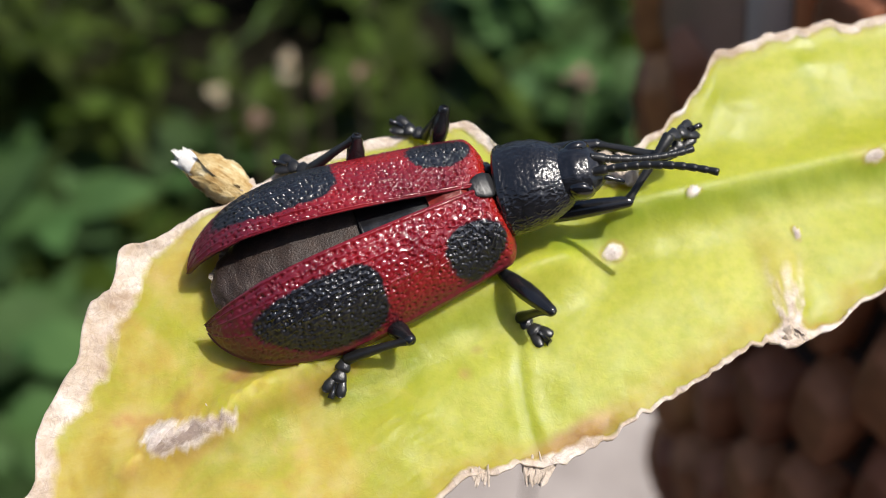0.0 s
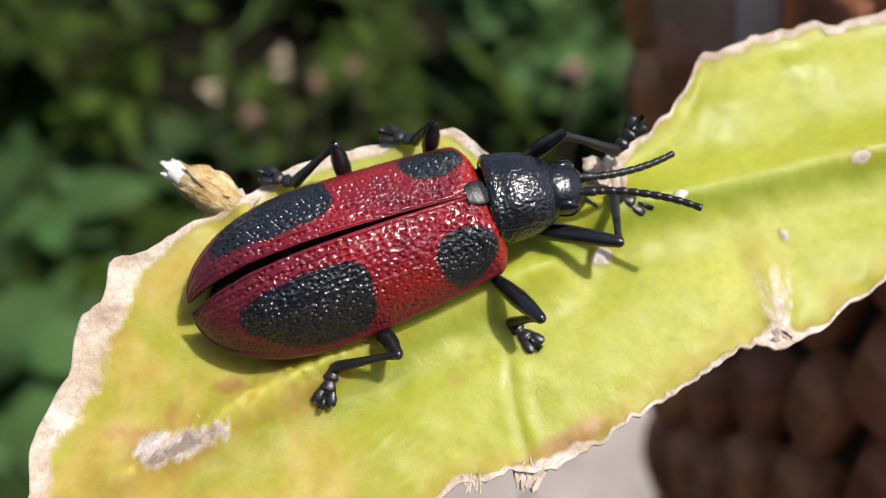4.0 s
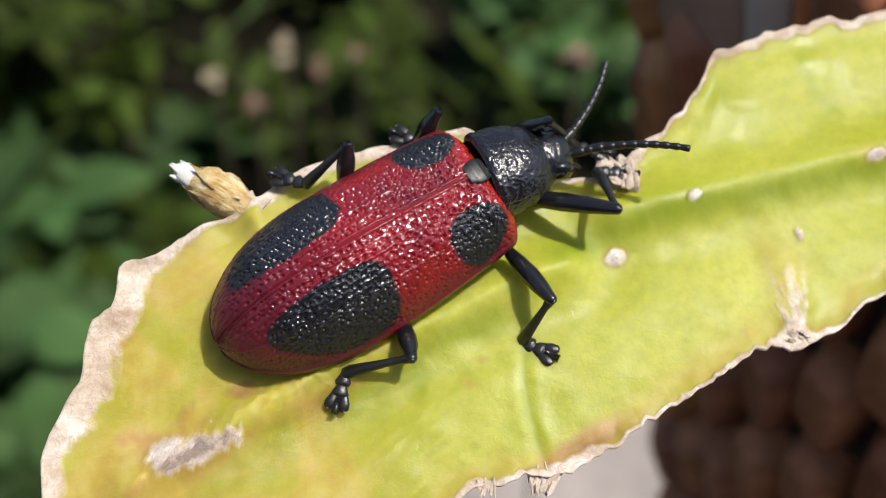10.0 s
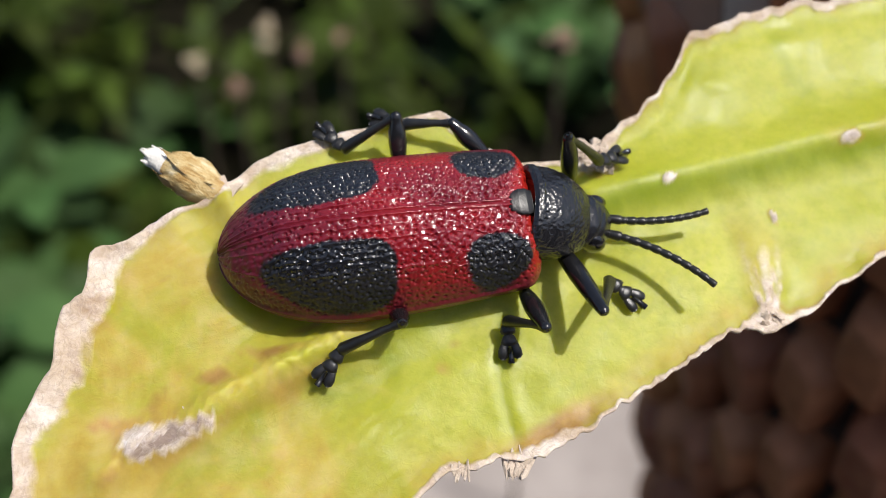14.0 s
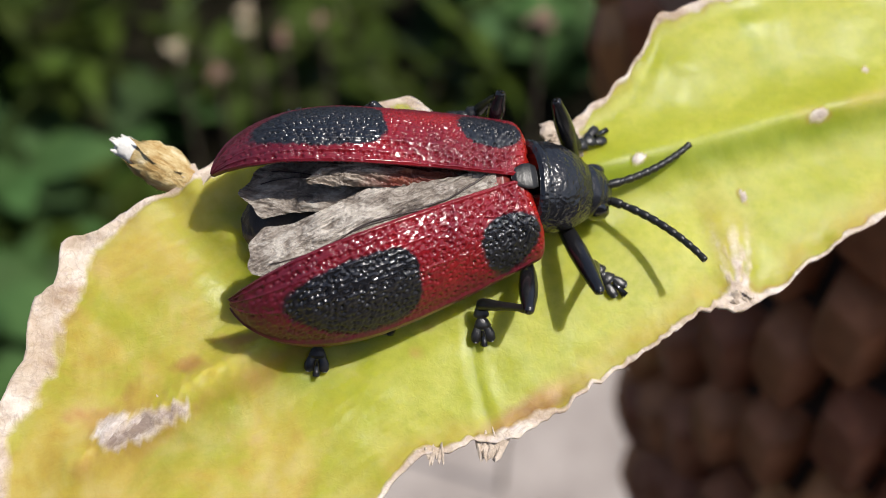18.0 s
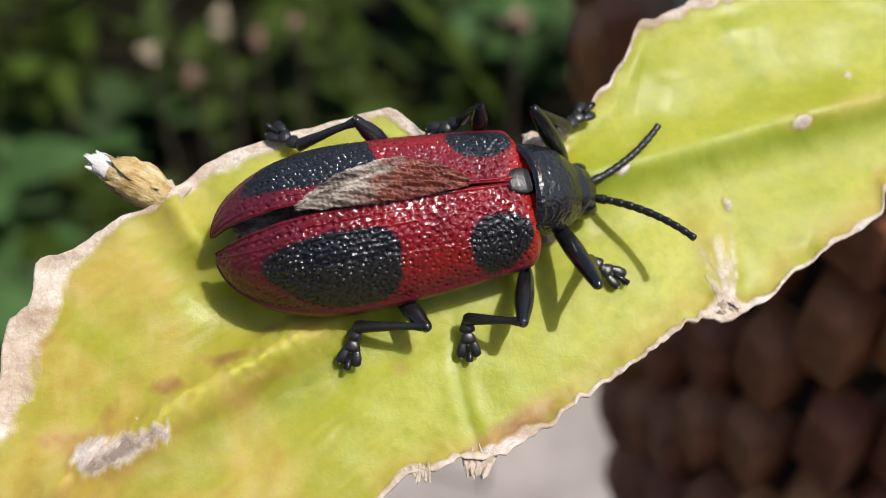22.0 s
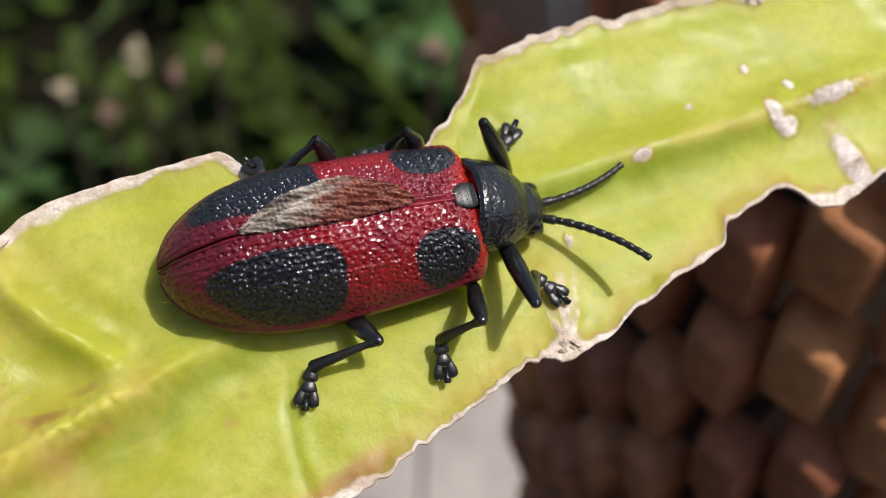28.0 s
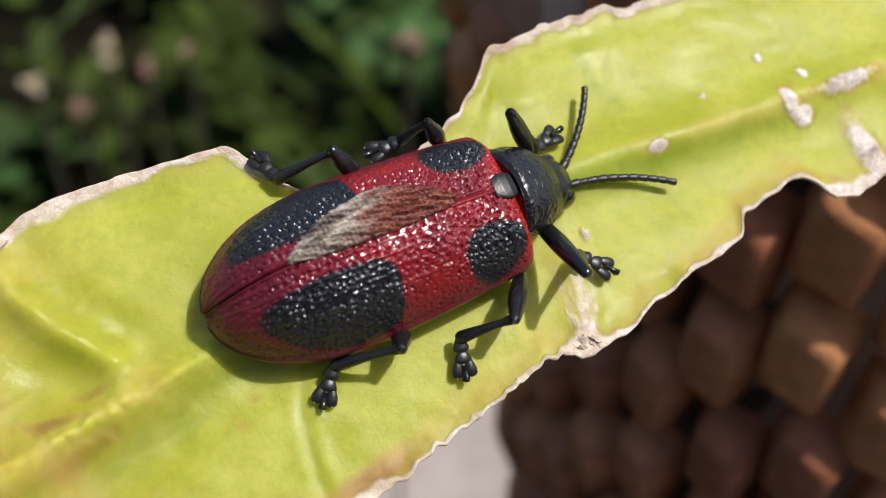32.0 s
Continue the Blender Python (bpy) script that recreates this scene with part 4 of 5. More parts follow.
def rings(points, n, squash, seed, rough, pits=0.0, m=64, grain=3.4):
    """A rounded body of many rings along x, from a few given (x, radius, centre height), with uneven skin."""
    q = np.array(points, dtype=float)
    t = np.linspace(0, 1, len(q))
    s = np.linspace(0, 1, m)
    xs, rs_, zs = np.interp(s, t, q[:, 0]), np.interp(s, t, q[:, 1]), np.interp(s, t, q[:, 2])
    k = np.array([1, 2, 3, 2, 1]) / 9
    rs_[2:-2] = np.convolve(rs_, k, mode="valid")
    zs[2:-2] = np.convolve(zs, k, mode="valid")
    A = 2 * np.pi * np.arange(n) / n
    X = np.repeat(xs[:, None], n, 1)
    R = rs_[:, None] * np.ones(n)
    at = np.stack([X, R * np.cos(A), R * np.sin(A)], -1).reshape(-1, 3)
    dent = np.array([rough * noise.noise((q[0] * 1.1 + seed, q[1] * 1.1, q[2] * 1.1)) + pits * noise.noise((q[0] * grain, q[1] * grain + seed, q[2] * grain)) for q in at]).reshape(X.shape)
    Y, Z = (R + dent) * np.cos(A), (R + dent) * np.sin(A) * squash + zs[:, None]
    f = grid_faces(m, n, close=True, flip=True) + [tuple(range(n)), tuple(range((m - 1) * n, m * n))[::-1]]
    return np.stack([X, Y, Z], -1).reshape(-1, 3) * MM, f


def leg_pieces(kind):
    lf, lt, la = LEG_SIZES[kind]
    femur = lathe(((-0.3, 0.32, 0), (0.2, 0.46, 0), (1.0, 0.57, 0), (lf * 0.5, 0.65, 0.04), (lf * 0.72, 0.60, 0.04), (lf - 0.5, 0.47, 0.02), (lf - 0.1, 0.41, 0), (lf + 0.15, 0.38, 0), (lf + 0.3, 0.28, 0), (lf + 0.38, 0.12, 0)), 24, 0.92, 0.035, 1)
    tibia = lathe(((-0.3, 0.2, 0), (-0.05, 0.36, 0), (0.35, 0.32, 0.02), (0.8, 0.25, 0.06), (lt * 0.35, 0.27, 0.12), (lt * 0.55, 0.31, 0.10), (lt * 0.8, 0.38, 0.05), (lt - 0.1, 0.45, 0), (lt + 0.12, 0.38, 0), (lt + 0.2, 0.18, 0)), 18, 0.9, 0.07, 2)
    lobes = [lathe(((-0.1, 0.24, 0), (0.15, 0.36, 0), (0.65, 0.54, 0), (0.84, 0.46, 0), (0.92, 0.2, 0)), 16, 0.5, 0.04, 3)]
    lobes.append(moved(lathe(((0, 0.2, 0), (0.2, 0.40, 0), (0.6, 0.58, 0), (0.78, 0.48, 0), (0.86, 0.2, 0)), 16, 0.46, 0.04, 4), pose(la * 0.26 * MM, 0, 0)))
    pads = []
    for s in (-1, 1):
        pads.append(moved(lathe(((-0.1, 0.15, 0), (0.15, 0.28, 0), (0.6, 0.38, 0), (1.0, 0.32, 0), (1.14, 0.12, 0)), 14, 0.5, 0.04, 5), pose(la * 0.46 * MM, s * 0.30 * MM, 0, 0, 0, s * 13)))
    claw = [moved(lathe(((0, 0.16, 0), (0.5, 0.17, 0.06), (la * 0.34, 0.22, 0.05)), 10), pose(la * 0.56 * MM, 0, 0.12 * MM))]
    for s in (-1, 1):
        claw.append(moved(lathe(((0, 0.12, 0), (0.2, 0.10, 0.03), (0.36, 0.07, -0.06), (0.48, 0.02, -0.2)), 8), pose(la * 0.76 * MM, s * 0.1 * MM, 0.12 * MM, 0, 10, s * 15)))
    return (mesh_of("femur", *femur, BLACK), mesh_of("tibia", *tibia, ROUGH_BLACK), mesh_of("tarsus", *joined(lobes), PAD), mesh_of("pads", *joined(pads), PAD), mesh_of("claws", *joined(claw), BLACK))


LEG_SIZES = {"RH": (3.31, 4.68, 3.1), "RM": (4.75, 4.14, 3.1), "RF": (7.37, 5.3, 3.4), "LF": (5.32, 4.95, 3.4), "LM": (3.24, 3.5, 3.1), "LH": (3.49, 4.66, 3.1)}
COXA = {"RH": (-8.79, 4.92, 0.95), "RM": (-0.08, 4.84, 1.34), "RF": (2.74, 1.56, 0.97), "LF": (4.59, 2.72, 0.91), "LM": (-1.02, 5.33, 1.21), "LH": (-7.12, 5.23, 1.28)}


def hindwing(side):
    nu, nv = 260, 150
    U, V = np.meshgrid(np.linspace(0, 1, nu), np.linspace(0, 1, nv), indexing="ij")
    reach = 15.0 * (1 - 0.42 * np.abs(V - 0.4) ** 1.6) + 0.5 * np.sin(V * 17 + side) * 0.4
    X = -1.7 - (reach + 1.7) * U
    Y = -1.3 + 0.3 * np.sin(U * 9) + (3.0 + 2.6 * np.sin(np.pi * np.clip(0.05 + 0.75 * U, 0, 1)) ** 0.8) * V
    Z = 5.1 - 1.1 * V ** 2.2 - 1.3 * smoothstep(0.5, 1.0, U) + 0.42 * fractal(X, Y * 1.6, 3.0, 31 + side) + 0.10 * side
    # pleats that run out from the root, and crumples across them
    Z += 0.17 * np.abs(fractal(X * 0.5 + Y, Y * 2.2 + 0.25 * X, 1.3, 37 + side)) * 2 + 0.10 * fractal(X * 1.5 + Y, Y * 1.5 - X * 0.5, 0.7, 35) + 0.05 * np.abs(fractal(X * 0.6 + Y, Y * 1.6 - X * 0.3, 0.35, 39 + side)) * 2
    pts = np.stack([X, Y * side, Z], -1)
    hinge = np.array([-0.5, 2.0 * side, 5.4])
    pts = (pts - hinge).reshape(-1, 3) * MM
    sheet = mesh_of("hindwing", pts, grid_faces(nu, nv, flip=side < 0), MEMBRANE)
    veins = []
    for k, (v0, v1, bow) in enumerate(((0.15, 0.45, 0.1), (0.45, 0.62, -0.16), (0.75, 0.9, 0.06))):
        ring = []
        for i in range(24):
            s = i / 23
            a = int(np.clip(s * 0.9 + 0.02, 0, 1) * (nu - 1))
            b = int(np.clip(v0 + (v1 - v0) * s + bow * math.sin(math.pi * s), 0, 1) * (nv - 1))
            p = pts[a * nv + b]
            r = 0.09 * MM * (1 - 0.5 * s)
            ring += [(p[0], p[1] + r * math.cos(q * 1.257), p[2] + r * math.sin(q * 1.257) + 0.05 * MM) for q in range(5)]
        veins.append((ring, grid_faces(24, 5, close=True)))
    return sheet, mesh_of("veins", *joined(veins), VEIN), hinge


def wing_fold():
    """The crumpled wing tip that stays caught on top of the left wing case."""
    nu, nv = 200, 70
    S, V = np.meshgrid(np.linspace(0, 1, nu), np.linspace(0, 1, nv), indexing="ij")
    X = -3.4 - 11.2 * S
    wide = 3.0 * np.sin(np.pi * (0.02 + 0.97 * S ** 0.9)) ** 0.8 * (1 + 0.12 * fractal(X, X * 0, 2.5, 44)) + 0.05
    Y = -0.55 * np.sin(np.pi * S) ** 0.6 + wide * V
    u = (1.1 - X) / ELY_LONG
    v = np.clip(np.abs(Y) / 5.5, 0, 1)
    Z = elytron_shape(u, v)[2] + 0.16 + 0.55 * np.sin(np.pi * V) ** 0.7 * np.sin(np.pi * S) ** 0.6 + 0.46 * fractal(X + Y, Y * 2.4, 1.7, 41) + 0.2 * fractal(X * 1.4 + Y, Y * 3, 0.8, 42) + 0.06 * np.abs(fractal(X * 0.7 + Y, Y * 2, 0.4, 43)) * 2 - 0.25 * np.exp(-((V - 0.35 - 0.2 * S) / 0.07) ** 2)
    tan = smoothstep(0.42, 0.68, S + 0.25 * V - 0.1 + 0.2 * fractal(X, Y * 2, 2.5, 47))
    return mesh_of("wing_fold", np.stack([X, Y, Z], -1).reshape(-1, 3) * MM, grid_faces(nu, nv), FOLDED, tan=tan.reshape(-1))


BODY = thing("beetle", "red and black beetle with pitted wing cases on a leaf", "beetle", LEAF)
P_PIVOT, H_PIVOT = Vector((0.9, 0, 5.4)), Vector((4.3, 0, -1.8))
part("thorax", mesh_of("thorax", *rings(((1.5, 2.4, 3.2), (-1, 4.0, 3.2), (-5, 4.4, 3.1), (-8.5, 4.2, 2.9)), 40, 0.46, 3, 0.1), BLACK), BODY)
part("metathorax", mesh_of("metathorax", *rings(((-0.6, 1.2, 4.6), (-1.6, 2.6, 4.5), (-2.8, 2.6, 4.4), (-3.8, 2.0, 4.3)), 32, 0.5, 5, 0.08), FLESH), BODY, "glossy red hind thorax under the wing cases")
part("abdomen", mesh_of("abdomen", *rings(((-5.5, 3.8, 2.7), (-9, 4.7, 2.6), (-13, 4.5, 2.4), (-16, 3.2, 2.2), (-18, 1.9, 2.1), (-18.8, 0.6, 2.0)), 44, 0.42, 9, 0.3, 0.18), ABDOMEN), BODY, "dark brown wrinkled abdomen")
PRONOTUM = part("pronotum", mesh_of("pronotum", *rings(((-0.15, 2.8, -1.8), (0.05, 3.15, -1.8), (0.35, 3.22, -1.78), (0.6, 3.16, -1.78), (1.6, 3.18, -1.74), (2.7, 2.98, -1.76), (3.6, 2.62, -1.82), (4.3, 2.18, -1.9), (4.8, 1.72, -2.0), (5.0, 1.3, -2.1)), 260, 0.74, 13, 0.05, 0.06, 130, 5.2), PRONOTUM_BLACK), BODY, "domed pitted black neck shield")
HEAD = part("head", mesh_of("head", *rings(((-0.6, 1.7, 0), (0.3, 1.92, 0), (1.2, 1.86, -0.05), (2.0, 1.5, -0.2), (2.5, 0.95, -0.45), (2.7, 0.4, -0.6)), 48, 0.82, 17, 0.06, 0.03), PRONOTUM_BLACK), BODY)
for s in (-1, 1):
    ev = bmesh.new()
    bmesh.ops.create_uvsphere(ev, u_segments=20, v_segments=14, radius=1.0 * MM)
    bmesh.ops.scale(ev, vec=(1.05, 0.62, 1.0), verts=ev.verts)
    em = bpy.data.meshes.new("eye")
    ev.to_mesh(em)
    ev.free()
    em.materials.append(EYE)
    em.polygons.foreach_set("use_smooth", [True] * len(em.polygons))
    part("eye", em, HEAD, "glossy black eye", pose(0.95 * MM, s * 1.38 * MM, 0.15 * MM, 0, 0, s * 12))
    palp = lathe(((0, 0.16, 0), (0.5, 0.2, -0.05), (0.9, 0.13, -0.2), (1.1, 0.19, -0.3), (1.5, 0.1, -0.45)), 10)
    part("palp", mesh_of("palp", *palp, BLACK), HEAD, "", pose(2.3 * MM, s * 0.55 * MM, -0.7 * MM, 0, 20, s * 18))
part("scutellum", mesh_of("scutellum", *rings(((-1.05, 0.15, 5.72), (-0.75, 0.62, 5.78), (-0.2, 0.88, 5.74), (0.3, 0.92, 5.62), (0.7, 0.75, 5.45)), 32, 0.22, 19, 0.02), ROUGH_BLACK), BODY, "small shiny black shield between the wing cases")
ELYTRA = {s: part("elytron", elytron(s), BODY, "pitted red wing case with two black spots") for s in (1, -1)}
WINGS = {}
for s in (1, -1):
    sheet, veins, hinge_w = hindwing(s)
    WINGS[s] = (part("hindwing", sheet, BODY, "crumpled silvery grey wing membrane"), Vector(hinge_w))
    part("vein", veins, WINGS[s][0])
FLAP = part("wing_fold", wing_fold(), BODY, "dry brown fold of wing caught on the wing case")
LEGS = {}
for kind in "FMH":
    for sd in "LR":
        fm, tb, ts, pd, cl = leg_pieces(sd + kind)
        toe = part("tarsus", ts, BODY)
        LEGS[sd + kind] = (part("femur", fm, BODY), part("tibia", tb, BODY), toe)
        part("pad", pd, toe, "grey lobed foot pads")
        part("claw", cl, toe)
ANTENNAE = {}
beads, x_at = [], 0.0
for k in range(11):
    ln, r0 = (1.0, 0.34) if k == 0 else (0.5, 0.27) if k == 1 else (0.82 - 0.012 * k, 0.31 - 0.006 * k)
    bead = lathe(((0, r0 * 0.74, 0), (ln * 0.2, r0 * 0.88, 0), (ln * 0.75, r0 * 1.0, 0), (ln * 0.95, r0 * 0.94, 0), (ln, r0 * 0.78, 0)), 12)
    beads.append((mesh_of("segment", *bead, ROUGH_BLACK), x_at))
    x_at += ln * 0.985
for s in (1, -1):
    ANTENNAE[s] = part("antenna", beads[0][0], BODY, "thin beaded black antenna")
    short = 0.86 if s > 0 else 1.0
    at, way = Vector((beads[1][1] * MM * short, 0, 0)), 0.0
    for k, (me, x) in enumerate(beads[1:]):
        way += s * 2.6
        part("segment", me, ANTENNAE[s], "", Matrix.Translation(at) @ pose(0, 0, 0, 0, 0, way) @ Matrix.Diagonal((short, 1, 1, 1)))
        step = (beads[k + 2][1] if k + 2 < len(beads) else x_at) - x
        at = at + Vector((math.cos(radians(way)), math.sin(radians(way)), 0)) * step * short * MM


# ---- what moves ----
def aim(p, q, up=(0, 0, 1)):
    """A pose at p (mm) whose x axis points to q."""
    x = (q - p).normalized()
    y = Vector(up).cross(x)
    y = y.normalized() if y.length > 1e-4 else Vector((0, 1, 0))
    z = x.cross(y)
    m = Matrix((x, y, z)).transposed().to_4x4()
    m.translation = p * MM
    return m


def at_time(rows, t, k):
    """Column k of rows at t, along a smooth curve through them."""
    ts = [r[0] for r in rows]
    if t <= ts[0]:
        return rows[0][k]
    if t >= ts[-1]:
        return rows[-1][k]
    i = max(j for j in range(len(ts)) if ts[j] <= t + 1e-6)
    i = min(i, len(ts) - 2)
    h = ts[i + 1] - ts[i]
    s = (t - ts[i]) / h
    a, b = rows[i][k], rows[i + 1][k]
    ma = (b - rows[i - 1][k]) / (ts[i + 1] - ts[i - 1]) if i else (b - a) / h
    mb = (rows[i + 2][k] - a) / (ts[i + 2] - ts[i]) if i + 2 < len(ts) else (b - a) / h
    if (b - a) * (a - rows[i - 1][k] if i else 1) <= 0:
        ma = 0
    if i + 2 < len(ts) and (b - a) * (rows[i + 2][k] - b) <= 0:
        mb = 0
    return (2 * s ** 3 - 3 * s ** 2 + 1) * a + (s ** 3 - 2 * s ** 2 + s) * h * ma + (3 * s ** 2 - 2 * s ** 3) * b + (s ** 3 - s ** 2) * h * mb


def motions():
    times = [0.5 * k for k in range(65)]
    # seconds, place of the scutellum on the leaf in mm, heading, turn and dip of the head
    body = (
        (0, 1.81, 1.22, 22.8, -16.1, -22.0),
        (1, 1.91, 1.37, 23.0, -19.3, -15.8),
        (2, 1.94, 1.45, 22.8, -15.3, -3.1),
        (2.5, 2.17, 1.33, 21.7, -12.1, 3.7),
        (4.5, 2.13, 1.25, 22.4, -15.1, -4.4),
        (5, 2.02, 1.18, 21.8, -14.2, -7.5),
        (6, 2.01, 1.24, 23.0, -14.3, -5.1),
        (7, 1.84, 1.44, 24.0, -14.8, -3.5),
        (8, 1.28, 2.15, 29.7, -17.5, 2.3),
        (9, 1.31, 2.23, 30.6, -15.4, -0.8),
        (10, 1.32, 2.93, 33.8, -12.2, 5.7),
        (11, 2.26, 3.34, 32.6, -16.3, 19.3),
        (12, 3.27, 2.42, 24.9, -24.0, 16.7),
        (13, 4.97, 0.82, 15.9, -12.0, 24.7),
        (14, 6.02, -0.22, 8.4, -12.5, 19.6),
        (14.5, 6.25, -0.22, 4.7, -4.5, 19.1),
        (16.5, 7.82, 0.01, 5.9, -8.5, 17.9),
        (17, 8.05, 0.23, 6.3, -9.3, 19.3),
        (18, 8.34, 0.44, 6.9, -4.3, 20.6),
        (19, 8.61, 0.50, 7.6, 0.2, 24.4),
        (20, 8.79, 0.84, 9.6, 1.3, 26.6),
        (21, 8.84, 0.74, 8.9, -1.2, 29.5),
        (22, 9.02, 0.99, 10.1, -0.3, 26.0),
        (23, 10.21, 2.08, 17.5, 6.7, 25.5),
        (24, 11.08, 2.21, 23.0, 2.1, 22.3),
        (24.5, 11.37, 2.87, 23.8, 2.4, 23.7),
        (26.5, 15.48, 2.65, 19.1, -2.8, 24.3),
        (27, 15.74, 3.24, 17.7, -3.8, 24.2),
        (28, 16.78, 2.67, 9.5, -7.3, 24.2),
        (29, 17.44, 2.15, 5.0, -5.9, 26.1),
        (30, 17.67, 1.99, 7.4, 1.3, 28.1),
        (31, 17.91, 2.05, 12.1, 5.7, 28.7),
        (32, 18.13, 2.82, 18.8, 3.3, 26.3),
    )
    # seconds, roll, rise and turn of the left wing case, then of the right
    cases_open = (
        (0, -1, -2, -6.2, 2, -2, 4.8),
        (1, -1, -1.5, -5.4, 2, -1.5, 4.2),
        (2, -0.5, -1, -4.2, 1.5, -1, 3.2),
        (2.5, -0.5, -0.8, -3.5, 1.2, -0.8, 2.7),
        (4.5, 0, 0, -0.6, 0, 0, 0.5),
        (5, 0, 0, -0.45, 0, 0, 0.35),
        (7, 0, 0, -0.15, 0, 0, 0.15),
        (14.5, 0, 0, 0, 0, 0, 0),
        (16.5, 4, 7.8, -11.0, -9, 3.0, 20.8),
        (17, 2, 10.2, -10.2, -4.5, 4.8, 13.4),
        (18, 3, 7.9, -6.4, 2, 5.5, 16.0),
        (19, -0.5, 5.9, -3.6, -1.2, 2.1, 4.3),
        (20, -3, 6.5, -2.8, -4, 2.6, 2.2),
        (21, -2, 2.6, -2.3, -2, 1.8, 1.0),
        (23, -1, 2.0, -1.7, -1, 1.2, 0.8),
        (24.5, -0.5, 1.2, -1.4, -0.5, 0.8, 0.7),
        (26.5, -0.3, 0.4, -0.4, 0, 0.2, 0.3),
        (32, 0, 0.2, -0.2, 0, 0.1, 0.2),
    )
    # seconds, turn and rise of the left and the right feeler
    feelers = ((0, -15, -14, -31, 24), (1, -12, -14, -32, 23), (2, -34, -14, -26, 16), (2.5, -10, -14, -37, 19), (4.5, -5, -14, -36, 15), (5, -4, -14, -38, 15), (6,
               -6, -3, -40, 15), (7, -3, -8, -36, 20), (8, 11, -14, -51, 29), (9, 8, -14, -41, 14), (10, 29, -9, -38, 19), (11, -12, -8, -33, -8),
               (12, -3, -14, -60, 11), (13, 13, -7, -53, 14), (14, -5, 2, -40, 11), (14.5, 14, 13, -41, 15), (16.5, 11, 2, -42, 11), (17, 9, -8, -49,
               14), (18, 20, -4, -50, 19), (19, 26, -2, -51, 24), (20, 30, -7, -52, 32), (21, 30, -9, -54, 33), (22, 29, -14, -47, 29), (23, 45, -4,
               -20, -5), (24, 31, -14, -27, -2), (24.5, 47, -5, -20, -14), (26.5, 39, 8, -65, 41), (27, 19, -14, -33, 4), (28, 14, -14, -43, 20), (29,
               10, -14, -52, 22), (30, 24, -14, -53, 30), (31, 42, -14, -62, 42), (32, 48, -3, -19, -14),)
